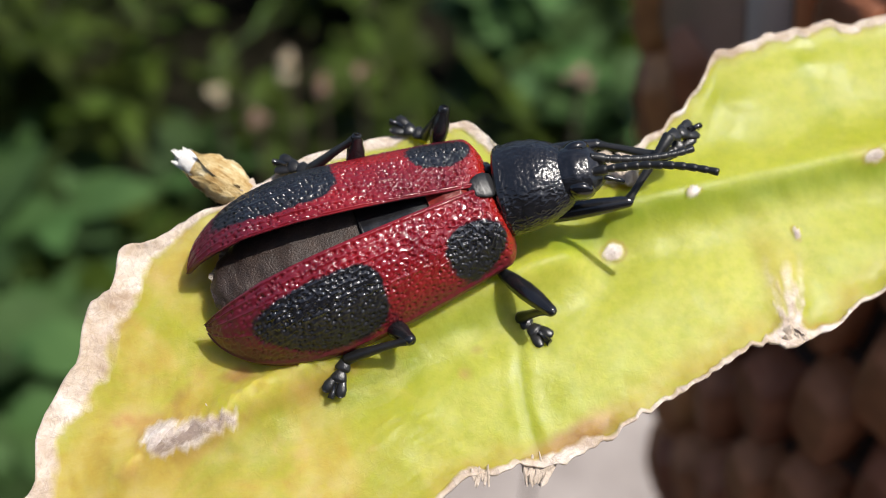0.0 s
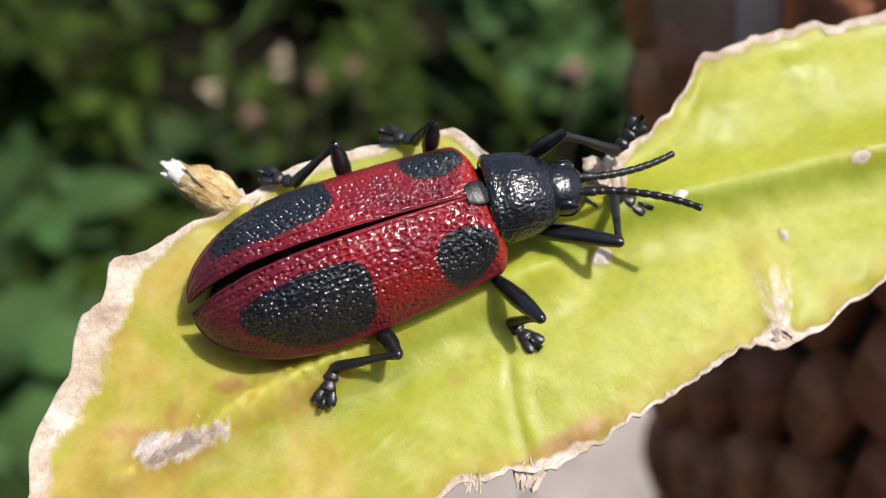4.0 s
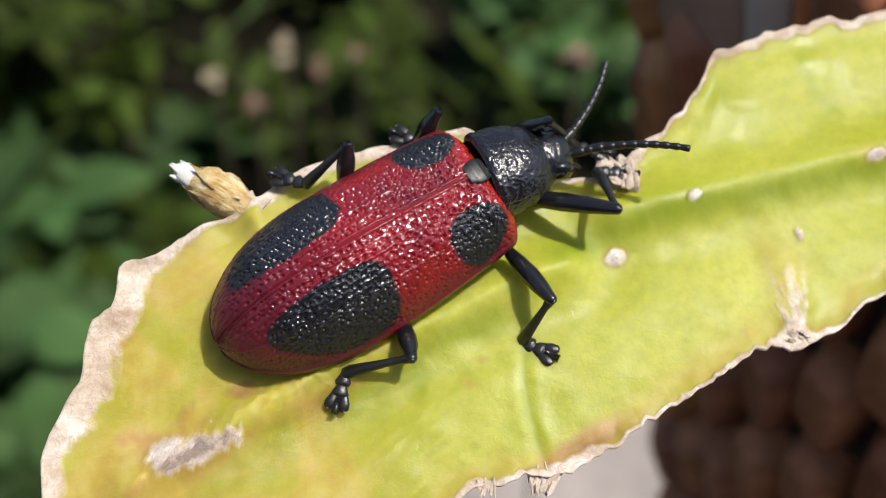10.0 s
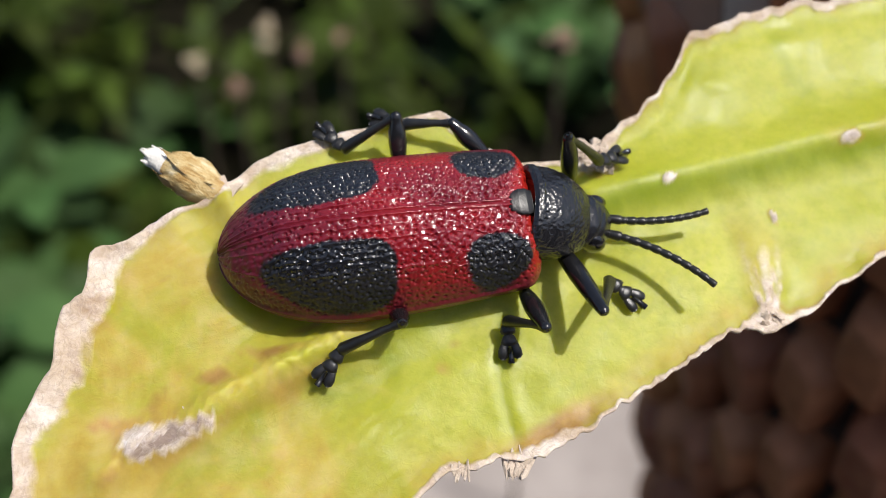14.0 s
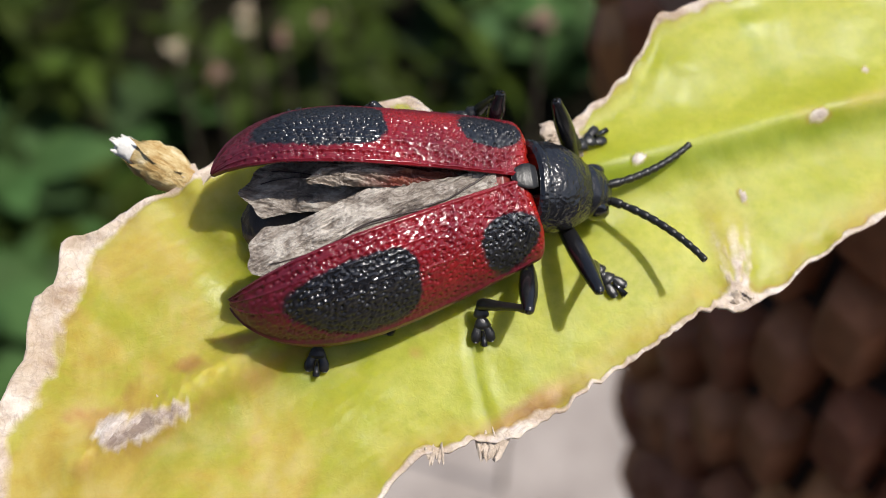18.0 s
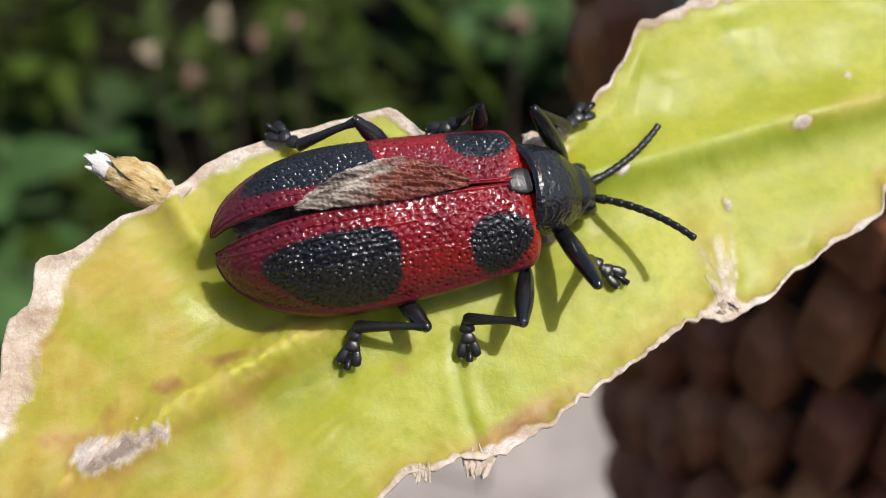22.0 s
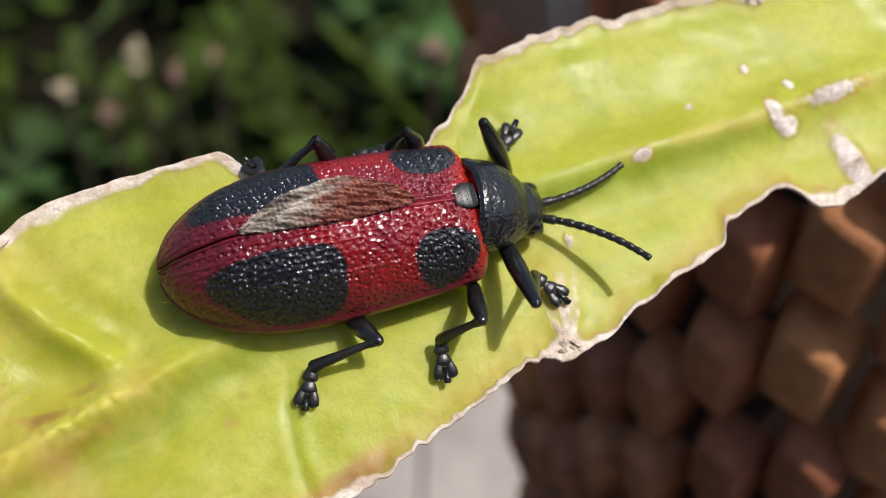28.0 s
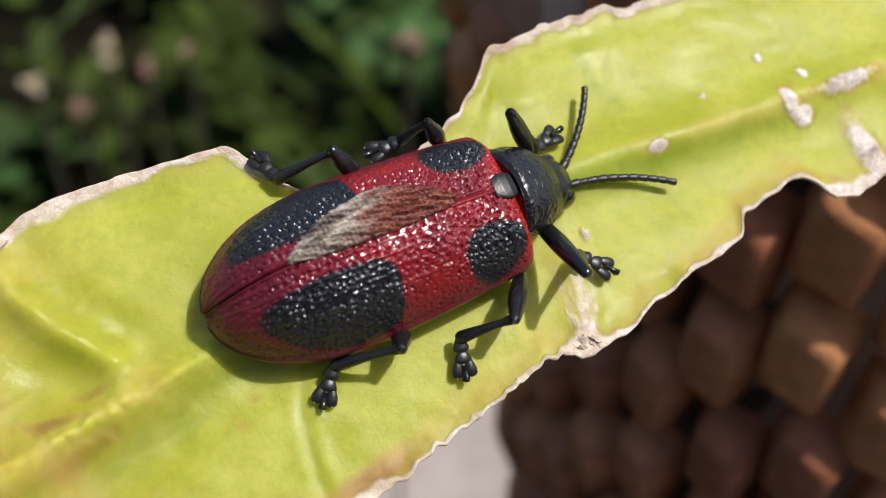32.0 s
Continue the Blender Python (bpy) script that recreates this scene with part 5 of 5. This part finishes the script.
    # seconds; knee, ankle and toe with their heights over the leaf
    steps = {
        "RH": (
            (0, (-2.4, -8.8, 3.0), (-6.3, -9.5, 1.0), (-7.6, -12.3, 0.4)),
            (5, (-2.7, -9.1, 2.7), (-6.3, -9.5, 1.0), (-7.6, -12.3, 0.4)),
            (9, (-2.9, -9.5, 2.4), (-6.3, -9.5, 1.0), (-7.6, -12.3, 0.4)),
            (11, (-2.2, -8.5, 2.7), (-6.3, -9.5, 1.0), (-7.6, -12.3, 0.4)),
            (12, (-2.0, -8.3, 3.2), (-6.3, -9.5, 1.0), (-7.6, -12.3, 0.4)),
            (13, (-1.7, -8.2, 3.8), (-6.3, -9.5, 1.0), (-7.6, -12.3, 0.4)),
            (14, (-1.4, -8.1, 3.9), (-6.3, -9.5, 1.0), (-7.6, -12.3, 0.4)),
            (14.5, (-0.7, -8.0, 3.4), (-6.3, -9.5, 1.0), (-7.6, -12.3, 0.4)),
            (16.5, (-1.5, -9.0, 1.8), (-6.3, -9.5, 1.0), (-7.6, -12.3, 0.4)),
            (17, (-1.9, -8.5, 0.3), (-5.7, -10.0, 1.0), (-8.1, -10.6, 0.4)),
            (18, (-0.5, -8.9, 1.1), (-3.8, -8.9, 1.0), (-5.3, -10.6, 0.4)),
            (19, (0.1, -8.1, 3.4), (-4.8, -7.7, 1.0), (-5.8, -9.6, 0.4)),
            (20, (-0.0, -8.1, 3.1), (-4.8, -7.7, 1.0), (-5.8, -9.6, 0.4)),
            (21, (0.4, -8.1, 3.2), (-4.8, -7.7, 1.0), (-5.8, -9.6, 0.4)),
            (22, (3.0, -8.0, 2.7), (-2.0, -7.4, 1.0), (-2.3, -10.2, 0.4)),
            (23, (5.3, -7.8, 2.0), (1.9, -7.8, 1.0), (0.8, -9.7, 0.4)),
            (24, (6.7, -8.1, 2.7), (1.9, -7.8, 1.0), (0.8, -9.7, 0.4)),
            (24.5, (6.9, -7.6, 2.8), (1.9, -7.8, 1.0), (0.8, -9.7, 0.4)),
            (26.5, (10.8, -7.0, 2.9), (6.9, -6.9, 1.0), (5.9, -9.9, 0.3)),
            (27, (10.7, -6.6, 2.9), (6.9, -6.9, 1.0), (5.9, -9.9, 0.3)),
            (28, (10.9, -6.0, 2.7), (6.9, -6.9, 1.0), (5.9, -9.9, 0.3)),
            (29, (11.1, -6.0, 2.6), (6.9, -6.9, 1.0), (5.9, -9.9, 0.3)),
            (30, (11.0, -6.4, 3.3), (6.9, -6.9, 1.0), (5.9, -9.9, 0.3)),
            (31, (11.1, -6.8, 3.7), (6.9, -6.9, 1.0), (5.9, -9.9, 0.3)),
            (32, (11.1, -7.0, 3.8), (6.9, -6.9, 1.0), (5.9, -9.9, 0.3)),
        ),
        "RM": (
            (0, (6.7, -6.6, 3.4), (5.6, -6.1, 1.0), (7.8, -8.5, 0.3)),
            (5, (6.7, -6.7, 3.6), (5.6, -6.1, 1.0), (7.8, -8.5, 0.3)),
            (9, (6.8, -5.5, 2.9), (5.6, -6.1, 1.0), (7.8, -8.5, 0.3)),
            (10, (6.6, -5.0, 2.9), (5.6, -6.1, 1.0), (7.8, -8.5, 0.3)),
            (11, (6.9, -4.7, 3.5), (5.6, -6.1, 1.0), (7.8, -8.5, 0.3)),
            (12, (7.0, -6.1, 3.4), (5.3, -7.0, 1.0), (5.8, -10.1, 0.3)),
            (13, (7.7, -7.2, 4.8), (5.3, -7.0, 1.0), (5.8, -10.1, 0.3)),
            (14, (7.7, -8.6, 4.8), (5.3, -7.0, 1.0), (5.8, -10.1, 0.3)),
            (14.5, (7.4, -8.7, 4.7), (5.3, -7.0, 1.0), (5.8, -10.1, 0.3)),
            (16.5, (7.8, -8.7, 4.4), (5.3, -7.0, 1.0), (5.8, -10.1, 0.3)),
            (17, (8.1, -8.6, 4.3), (5.3, -7.0, 1.0), (5.8, -10.1, 0.3)),
            (18, (8.5, -8.4, 4.3), (5.3, -7.0, 1.0), (5.8, -10.1, 0.3)),
            (19, (8.8, -8.5, 4.0), (5.3, -7.0, 1.0), (5.8, -10.1, 0.3)),
            (20, (8.9, -8.2, 3.9), (5.3, -7.0, 1.0), (5.8, -10.1, 0.3)),
            (21, (9.0, -8.4, 3.8), (5.3, -7.0, 1.0), (5.8, -10.1, 0.3)),
            (22, (9.1, -8.1, 3.7), (5.3, -7.0, 1.0), (5.8, -10.1, 0.3)),
            (23, (9.6, -6.8, 3.3), (5.3, -7.0, 1.0), (5.8, -10.1, 0.3)),
            (24, (13.7, -6.1, 4.5), (11.2, -6.5, 1.0), (12.6, -9.6, 0.3)),
            (24.5, (13.7, -5.6, 4.4), (11.2, -6.5, 1.0), (12.6, -9.6, 0.3)),
            (26.5, (17.2, -5.9, 4.5), (14.8, -5.8, 1.0), (15.4, -9.2, 0.3)),
            (27, (17.1, -5.5, 4.5), (14.8, -5.8, 1.0), (15.4, -9.2, 0.3)),
            (28, (17.4, -5.8, 4.9), (14.8, -5.8, 1.0), (15.4, -9.2, 0.3)),
            (29, (17.6, -6.3, 4.9), (14.8, -5.8, 1.0), (15.4, -9.2, 0.3)),
            (30, (17.9, -6.4, 4.9), (14.8, -5.8, 1.0), (15.4, -9.2, 0.3)),
            (31, (18.0, -6.6, 4.5), (14.8, -5.8, 1.0), (15.4, -9.2, 0.3)),
            (32, (18.2, -5.9, 4.3), (14.8, -5.8, 1.0), (15.4, -9.2, 0.3)),
        ),
        "RF": (
            (0, (12.1, 1.5, 3.1), (13.5, 3.6, 4.0), (16.7, 6.8, 4.0)),
            (1, (12.3, 0.0, 2.5), (13.7, 4.1, 1.0), (17.1, 4.1, 0.3)),
            (2, (12.1, -1.2, 2.1), (11.7, 2.1, 1.0), (14.4, 1.9, 0.3)),
            (2.5, (11.9, -1.2, 4.3), (12.4, 3.2, 1.0), (15.8, 2.5, 0.3)),
            (4.5, (12.3, -1.1, 3.0), (12.4, 3.2, 1.0), (15.8, 2.5, 0.3)),
            (5, (12.3, -1.2, 2.1), (11.9, 3.0, 1.0), (15.1, 3.6, 0.3)),
            (6, (12.3, -1.2, 2.0), (12.8, 2.7, 1.0), (16.8, 2.5, 0.3)),
            (7, (11.8, -1.5, 3.1), (11.9, 3.1, 1.0), (15.9, 3.1, 0.3)),
            (8, (9.9, -0.9, 5.5), (9.4, 3.0, 1.0), (12.2, 3.5, 0.4)),
            (9, (10.0, -0.8, 5.3), (9.4, 3.0, 1.0), (12.2, 3.5, 0.4)),
            (10, (11.1, 1.0, 4.0), (10.5, 4.9, 1.0), (13.9, 5.3, 0.4)),
            (11, (10.3, -0.9, 4.9), (11.6, 3.0, 1.0), (15.3, 2.3, 0.3)),
            (12, (10.7, -3.6, 3.6), (11.3, -1.0, 1.0), (14.3, -2.3, 0.3)),
            (13, (10.3, -6.3, 4.6), (12.6, -4.1, 1.0), (15.5, -6.1, 0.3)),
            (14, (11.4, -7.5, 5.0), (12.6, -4.1, 1.0), (15.5, -6.1, 0.3)),
            (14.5, (11.8, -7.6, 5.0), (12.6, -4.1, 1.0), (15.5, -6.1, 0.3)),
            (16.5, (13.1, -7.6, 4.8), (13.5, -4.5, 1.0), (16.4, -7.0, 0.3)),
            (17, (13.1, -7.4, 4.7), (13.5, -4.5, 1.0), (16.4, -7.0, 0.3)),
            (18, (13.1, -7.3, 4.8), (13.5, -4.5, 1.0), (16.4, -7.0, 0.3)),
            (19, (13.1, -7.0, 5.1), (13.5, -4.5, 1.0), (16.4, -7.0, 0.3)),
            (20, (13.8, -6.2, 5.5), (14.4, -3.1, 1.0), (17.4, -4.9, 0.3)),
            (21, (13.7, -6.4, 5.5), (14.4, -3.1, 1.0), (17.4, -4.9, 0.3)),
            (22, (13.9, -6.2, 5.3), (14.4, -3.1, 1.0), (17.4, -4.9, 0.3)),
            (23, (15.5, -4.4, 5.5), (16.5, -1.5, 1.0), (19.3, -3.1, 0.3)),
            (24, (16.4, -4.3, 5.1), (16.5, -1.5, 1.0), (19.3, -3.1, 0.3)),
            (24.5, (17.5, -2.9, 5.5), (19.0, -1.0, 1.0), (21.7, -2.4, 0.3)),
            (26.5, (19.9, -4.4, 5.0), (19.0, -1.0, 1.0), (21.7, -2.4, 0.3)),
            (27, (20.8, -3.8, 5.1), (21.9, -1.6, 1.0), (24.8, -4.0, 0.3)),
            (28, (21.0, -4.9, 5.1), (21.9, -1.6, 1.0), (24.8, -4.0, 0.3)),
            (29, (21.2, -5.7, 5.2), (21.9, -1.6, 1.0), (24.8, -4.0, 0.3)),
            (30, (21.3, -5.6, 5.5), (21.9, -1.6, 1.0), (24.8, -4.0, 0.3)),
            (31, (21.4, -5.1, 5.6), (21.9, -1.6, 1.0), (24.8, -4.0, 0.3)),
            (32, (22.9, -3.7, 6.0), (23.9, -0.5, 1.0), (27.0, -2.1, 0.4)),
        ),
        "LF": (
            (0, (10.2, 6.1, 2.4), (13.7, 4.9, 3.5), (16.9, 7.0, 4.0)),
            (1, (6.1, 5.2, 6.2), (11.2, 5.9, 8.0), (11.9, 8.2, 11.0)),
            (2, (9.6, 5.9, 4.2), (12.2, 6.0, 1.0), (15.5, 6.8, 0.4)),
            (2.5, (5.4, 4.7, 6.2), (10.3, 6.1, 8.0), (9.8, 8.4, 11.0)),
            (4.5, (9.2, 5.8, 4.8), (11.5, 5.5, 1.0), (14.9, 6.6, 0.4)),
            (5, (9.8, 5.3, 4.1), (11.8, 5.4, 1.0), (15.0, 4.5, 0.3)),
            (6, (9.9, 6.9, 3.2), (11.8, 5.8, 1.0), (15.8, 6.2, 0.3)),
            (7, (8.6, 6.1, 5.0), (11.0, 5.9, 1.0), (14.1, 7.7, 0.4)),
            (8, (6.6, 6.6, 5.7), (9.1, 6.8, 1.0), (11.8, 6.8, 0.4)),
            (9, (7.3, 6.1, 5.3), (9.1, 6.8, 1.0), (11.8, 6.8, 0.4)),
            (10, (6.5, 6.5, 5.5), (9.1, 6.8, 1.0), (11.8, 6.8, 0.4)),
            (11, (5.8, 5.7, 5.8), (8.0, 5.8, 1.0), (10.8, 5.3, 0.4)),
            (12, (5.6, 5.4, 6.0), (8.0, 5.8, 1.0), (10.8, 5.3, 0.4)),
            (13, (6.3, 5.6, 5.3), (8.0, 5.8, 1.0), (10.8, 5.3, 0.4)),
            (14, (9.5, 3.9, 6.0), (12.9, 4.3, 1.0), (15.0, 5.9, 0.3)),
            (14.5, (9.9, 4.0, 5.9), (12.9, 4.3, 1.0), (15.0, 5.9, 0.3)),
            (16.5, (10.7, 5.1, 5.4), (12.9, 4.3, 1.0), (15.0, 5.9, 0.3)),
            (17, (10.7, 5.3, 5.4), (12.9, 4.3, 1.0), (15.0, 5.9, 0.3)),
            (18, (11.0, 5.5, 5.4), (12.9, 4.3, 1.0), (15.0, 5.9, 0.3)),
            (19, (10.5, 5.7, 5.0), (12.9, 4.3, 1.0), (15.0, 5.9, 0.3)),
            (20, (10.3, 6.0, 4.9), (12.9, 4.3, 1.0), (15.0, 5.9, 0.3)),
            (21, (10.4, 5.7, 5.1), (13.8, 6.7, 1.0), (15.8, 8.8, 0.4)),
            (22, (10.7, 5.9, 5.2), (13.8, 6.7, 1.0), (15.8, 8.8, 0.4)),
            (23, (10.5, 7.3, 4.8), (13.8, 6.7, 1.0), (15.8, 8.8, 0.4)),
            (24, (10.8, 7.7, 4.7), (13.8, 6.7, 1.0), (15.8, 8.8, 0.4)),
            (24.5, (11.0, 8.1, 4.8), (13.8, 6.7, 1.0), (15.8, 8.8, 0.4)),
            (26.5, (15.4, 9.3, 3.4), (17.2, 8.5, 1.0), (18.2, 11.1, 0.4)),
            (27, (15.8, 9.0, 4.1), (17.2, 8.5, 1.0), (18.2, 11.1, 0.4)),
            (28, (18.9, 7.6, 5.4), (20.5, 7.6, 1.0), (22.4, 10.8, 0.3)),
            (29, (19.7, 6.5, 5.5), (22.1, 7.0, 1.0), (24.7, 9.3, 0.3)),
            (30, (19.9, 7.1, 5.2), (22.1, 7.0, 1.0), (24.7, 9.3, 0.3)),
            (31, (19.7, 7.2, 5.3), (22.1, 7.0, 1.0), (24.7, 9.3, 0.3)),
            (32, (19.6, 7.5, 5.6), (22.1, 7.0, 1.0), (24.7, 9.3, 0.3)),
        ),
        "LM": (
            (0, (-0.6, 7.3, 3.9), (-1.7, 7.1, 1.0), (-4.1, 8.0, 0.4)),
            (5, (-0.4, 6.5, 4.3), (-1.7, 7.1, 1.0), (-4.1, 8.0, 0.4)),
            (9, (-0.9, 7.5, 3.9), (-1.7, 7.1, 1.0), (-4.1, 8.0, 0.4)),
            (11, (-0.8, 8.2, 4.2), (-1.7, 7.1, 1.0), (-4.1, 8.0, 0.4)),
            (12, (0.6, 7.6, 4.3), (-1.7, 7.1, 1.0), (-4.1, 8.0, 0.4)),
            (13, (1.5, 6.6, 3.9), (-1.7, 7.1, 1.0), (-4.1, 8.0, 0.4)),
            (14, (2.0, 6.6, 2.3), (-1.7, 7.1, 1.0), (-4.1, 8.0, 0.4)),
            (14.5, (6.5, 5.6, 3.9), (3.8, 5.3, 6.0), (3.2, 6.6, 8.0)),
            (16.5, (7.4, 6.8, 3.6), (6.1, 7.3, 1.0), (4.2, 6.6, 0.4)),
            (18, (7.3, 6.7, 4.1), (6.1, 7.3, 1.0), (4.2, 6.6, 0.4)),
            (19, (7.3, 6.5, 4.2), (6.1, 7.3, 1.0), (4.2, 6.6, 0.4)),
            (20, (7.3, 6.6, 4.3), (6.1, 7.3, 1.0), (4.2, 6.6, 0.4)),
            (21, (7.5, 6.2, 4.4), (6.1, 7.3, 1.0), (4.2, 6.6, 0.4)),
            (22, (7.1, 6.5, 4.3), (6.1, 7.3, 1.0), (4.2, 6.6, 0.4)),
            (23, (7.7, 7.3, 4.3), (6.1, 7.3, 1.0), (4.2, 6.6, 0.4)),
            (24, (8.5, 6.8, 4.4), (7.8, 7.8, 1.0), (5.8, 7.3, 0.4)),
            (24.5, (8.5, 6.6, 4.4), (7.8, 7.8, 1.0), (5.8, 7.3, 0.4)),
            (26.5, (13.4, 7.8, 4.3), (12.9, 8.3, 1.0), (10.9, 7.7, 0.4)),
            (27, (13.3, 7.8, 4.4), (12.9, 8.3, 1.0), (10.9, 7.7, 0.4)),
            (28, (13.8, 7.7, 4.2), (12.9, 8.3, 1.0), (10.9, 7.7, 0.4)),
            (29, (14.5, 7.6, 4.0), (12.9, 8.3, 1.0), (10.9, 7.7, 0.4)),
            (30, (14.4, 7.6, 3.8), (12.9, 8.3, 1.0), (10.9, 7.7, 0.4)),
            (31, (14.3, 7.7, 3.8), (12.9, 8.3, 1.0), (10.9, 7.7, 0.4)),
            (32, (14.3, 7.8, 4.1), (12.9, 8.3, 1.0), (10.9, 7.7, 0.4)),
        ),
        "LH": (
            (0, (-6.4, 4.6, 4.4), (-10.0, 3.6, 1.0), (-13.0, 4.6, 0.4)),
            (5, (-7.2, 4.8, 4.2), (-10.0, 3.6, 1.0), (-13.0, 4.6, 0.4)),
            (9, (-7.1, 4.8, 4.2), (-10.0, 3.6, 1.0), (-13.0, 4.6, 0.4)),
            (11, (-6.7, 5.2, 4.4), (-10.0, 3.6, 1.0), (-13.0, 4.6, 0.4)),
            (12, (-6.4, 5.0, 4.3), (-10.0, 3.6, 1.0), (-13.0, 4.6, 0.4)),
            (13, (-1.6, 6.4, 3.1), (-5.6, 5.2, 1.0), (-6.5, 8.8, 0.4)),
            (14, (-1.9, 6.3, 3.5), (-5.2, 5.4, 1.0), (-7.7, 7.3, 0.4)),
            (14.5, (-1.8, 6.0, 4.1), (-5.2, 5.4, 1.0), (-7.7, 7.3, 0.4)),
            (16.5, (-1.2, 6.4, 3.4), (-5.2, 5.4, 1.0), (-7.7, 7.3, 0.4)),
            (18, (-1.3, 6.1, 3.5), (-5.2, 5.4, 1.0), (-7.7, 7.3, 0.4)),
            (19, (-1.2, 6.3, 3.2), (-5.2, 5.4, 1.0), (-7.7, 7.3, 0.4)),
            (20, (-1.5, 6.6, 2.6), (-5.2, 5.4, 1.0), (-7.7, 7.3, 0.4)),
            (21, (-1.5, 6.4, 2.6), (-5.2, 5.4, 1.0), (-7.7, 7.3, 0.4)),
            (22, (-1.1, 6.0, 3.4), (-5.2, 5.4, 1.0), (-7.7, 7.3, 0.4)),
            (23, (-1.0, 5.9, 3.0), (-5.2, 5.4, 1.0), (-7.7, 7.3, 0.4)),
            (24, (-0.3, 4.3, 3.5), (-5.2, 5.4, 1.0), (-7.7, 7.3, 0.4)),
            (24.5, (-0.2, 4.6, 3.4), (-5.2, 5.4, 1.0), (-7.7, 7.3, 0.4)),
            (26.5, (4.3, 5.3, 3.2), (0.4, 3.8, 1.0), (-2.6, 6.2, 0.4)),
            (27, (4.5, 5.5, 3.1), (0.4, 3.8, 1.0), (-2.6, 6.2, 0.4)),
            (28, (7.8, 7.1, 4.4), (4.3, 5.7, 1.0), (3.1, 7.6, 0.4)),
            (29, (8.0, 7.2, 4.0), (4.3, 5.7, 1.0), (3.1, 7.6, 0.4)),
            (30, (8.5, 6.9, 4.2), (4.3, 5.7, 1.0), (3.1, 7.6, 0.4)),
            (31, (7.9, 6.6, 3.8), (4.3, 5.7, 1.0), (3.1, 7.6, 0.4)),
            (32, (8.0, 6.1, 4.1), (4.3, 5.7, 1.0), (3.1, 7.6, 0.4)),
        ),
    }
    up = Vector((0.06, -0.05, 1)).normalized()
    tilt = Vector((0, 0, 1)).rotation_difference(up).to_matrix().to_4x4()
    here = {}
    for t in times:
        x, y, h = (at_time(body, t, k) for k in (1, 2, 3))
        here[t] = Matrix.Translation((x * MM, y * MM, leaf_z(x, y) * MM)) @ tilt @ pose(0, 0, 0, 0, 0, h)
    walk(BODY, [(t, LEAF @ here[t]) for t in times])

    neck, face, flap, feel = [], [], [], {1: [], -1: []}
    for t in times:
        turn, dip = at_time(body, t, 4), at_time(body, t, 5)
        n = Matrix.Translation(P_PIVOT * MM) @ pose(0, 0, 0, 0, dip, turn * 0.8)
        f = n @ Matrix.Translation(H_PIVOT * MM) @ pose(0, 0, 0, 0, dip * 0.5, turn * 0.2)
        neck.append((t, n))
        face.append((t, f))
        for s, k in ((1, 1), (-1, 3)):
            root = f @ (Vector((2.1, 0.55 * s, 0.5)) * MM)
            rise = max(-4.0, at_time(feelers, t, k + 1)) + (5.0 if s > 0 else 2.0)
            feel[s].append((t, Matrix.Translation(root) @ pose(0, 0, 0, 0, -rise, at_time(feelers, t, k) - s * 13)))
    walk(PRONOTUM, neck)
    walk(HEAD, face)
    for s in (1, -1):
        walk(ANTENNAE[s], feel[s])
        cases, wings = [], []
        for t in times:
            turn = [at_time(cases_open, t, k) for k in ((1, 2, 3) if s > 0 else (4, 5, 6))]
            hinge = Matrix.Translation((0.3 * MM, 2.2 * s * MM, 5.6 * MM))
            cases.append((t, hinge @ pose(0, 0, 0, *turn)))
            o = abs(turn[2])
            rest = at_time(((0, -3.2), (6, -3.2), (14.5, -1.5), (16.5, 0.0), (20, 0.0), (21, -0.3), (24.5, -0.4), (26.5, -0.9), (32, -0.9)), t, 1)
            low = Vector((0, 0, (0.3 if s > 0 else 0.5) * smoothstep(5.0, 9.0, o) + max(rest, -3.2 + 3.5 * smoothstep(4.5, 10.0, o))))
            wings.append((t, Matrix.Translation((WINGS[s][1] + low) * MM) @ pose(0, 0, 0, 0, 0.25 * o, -s * (0.36 if s > 0 else 0.58) * o)))
            if s > 0:
                sink = smoothstep(18.9, 17.6, t)
                flap.append((t, hinge @ pose(0, 0, 0, turn[0], turn[1], 0.3 * turn[2]) @ hinge.inverted() @ pose(0.5 * sink * MM, 0.3 * sink * MM, (-2.3 * sink - 1.5 * smoothstep(16.5, 14.5, t)) * MM)))
        walk(ELYTRA[s], cases)
        walk(WINGS[s][0], wings)
    walk(FLAP, flap)

    for name, rows in steps.items():
        side = 1 if name[0] == "L" else -1
        lf, lt, la = LEG_SIZES[name]
        flat = [(r[0], *r[1], *r[2], *r[3]) for r in rows]
        moves = ([], [], [])
        for t in times:
            i = max([j for j in range(len(flat)) if flat[j][0] <= t + 1e-6])
            a, b = flat[i], flat[min(i + 1, len(flat) - 1)]
            s = 0.0 if b[0] == a[0] else (t - a[0]) / (b[0] - a[0])
            q = [p + (r - p) * s for p, r in zip(a, b)]
            hop = 1.6 * math.sin(math.pi * s) if math.hypot(a[7] - b[7], a[8] - b[8]) > 0.8 else 0.0
            back = here[t].inverted()
            ground = lambda x, y, z: back @ (Vector((x, y, leaf_z(x, y) + z)) * MM) / MM
            knee, ankle, toe = ground(q[1], q[2], q[3] + 0.4 * hop), ground(q[4], q[5], q[6] + hop), ground(q[7], q[8], q[9] + hop)
            cx, cy, cz = COXA[name]
            c = Vector((cx, cy * side, cz))
            k = c + (knee - c).normalized() * lf
            ankle = k + (ankle - k).normalized() * lt
            moves[0].append((t, aim(c, k)))
            moves[1].append((t, aim(k, ankle)))
            moves[2].append((t, aim(ankle, toe)))
        for ob, m in zip(LEGS[name], moves):
            walk(ob, m)


motions()
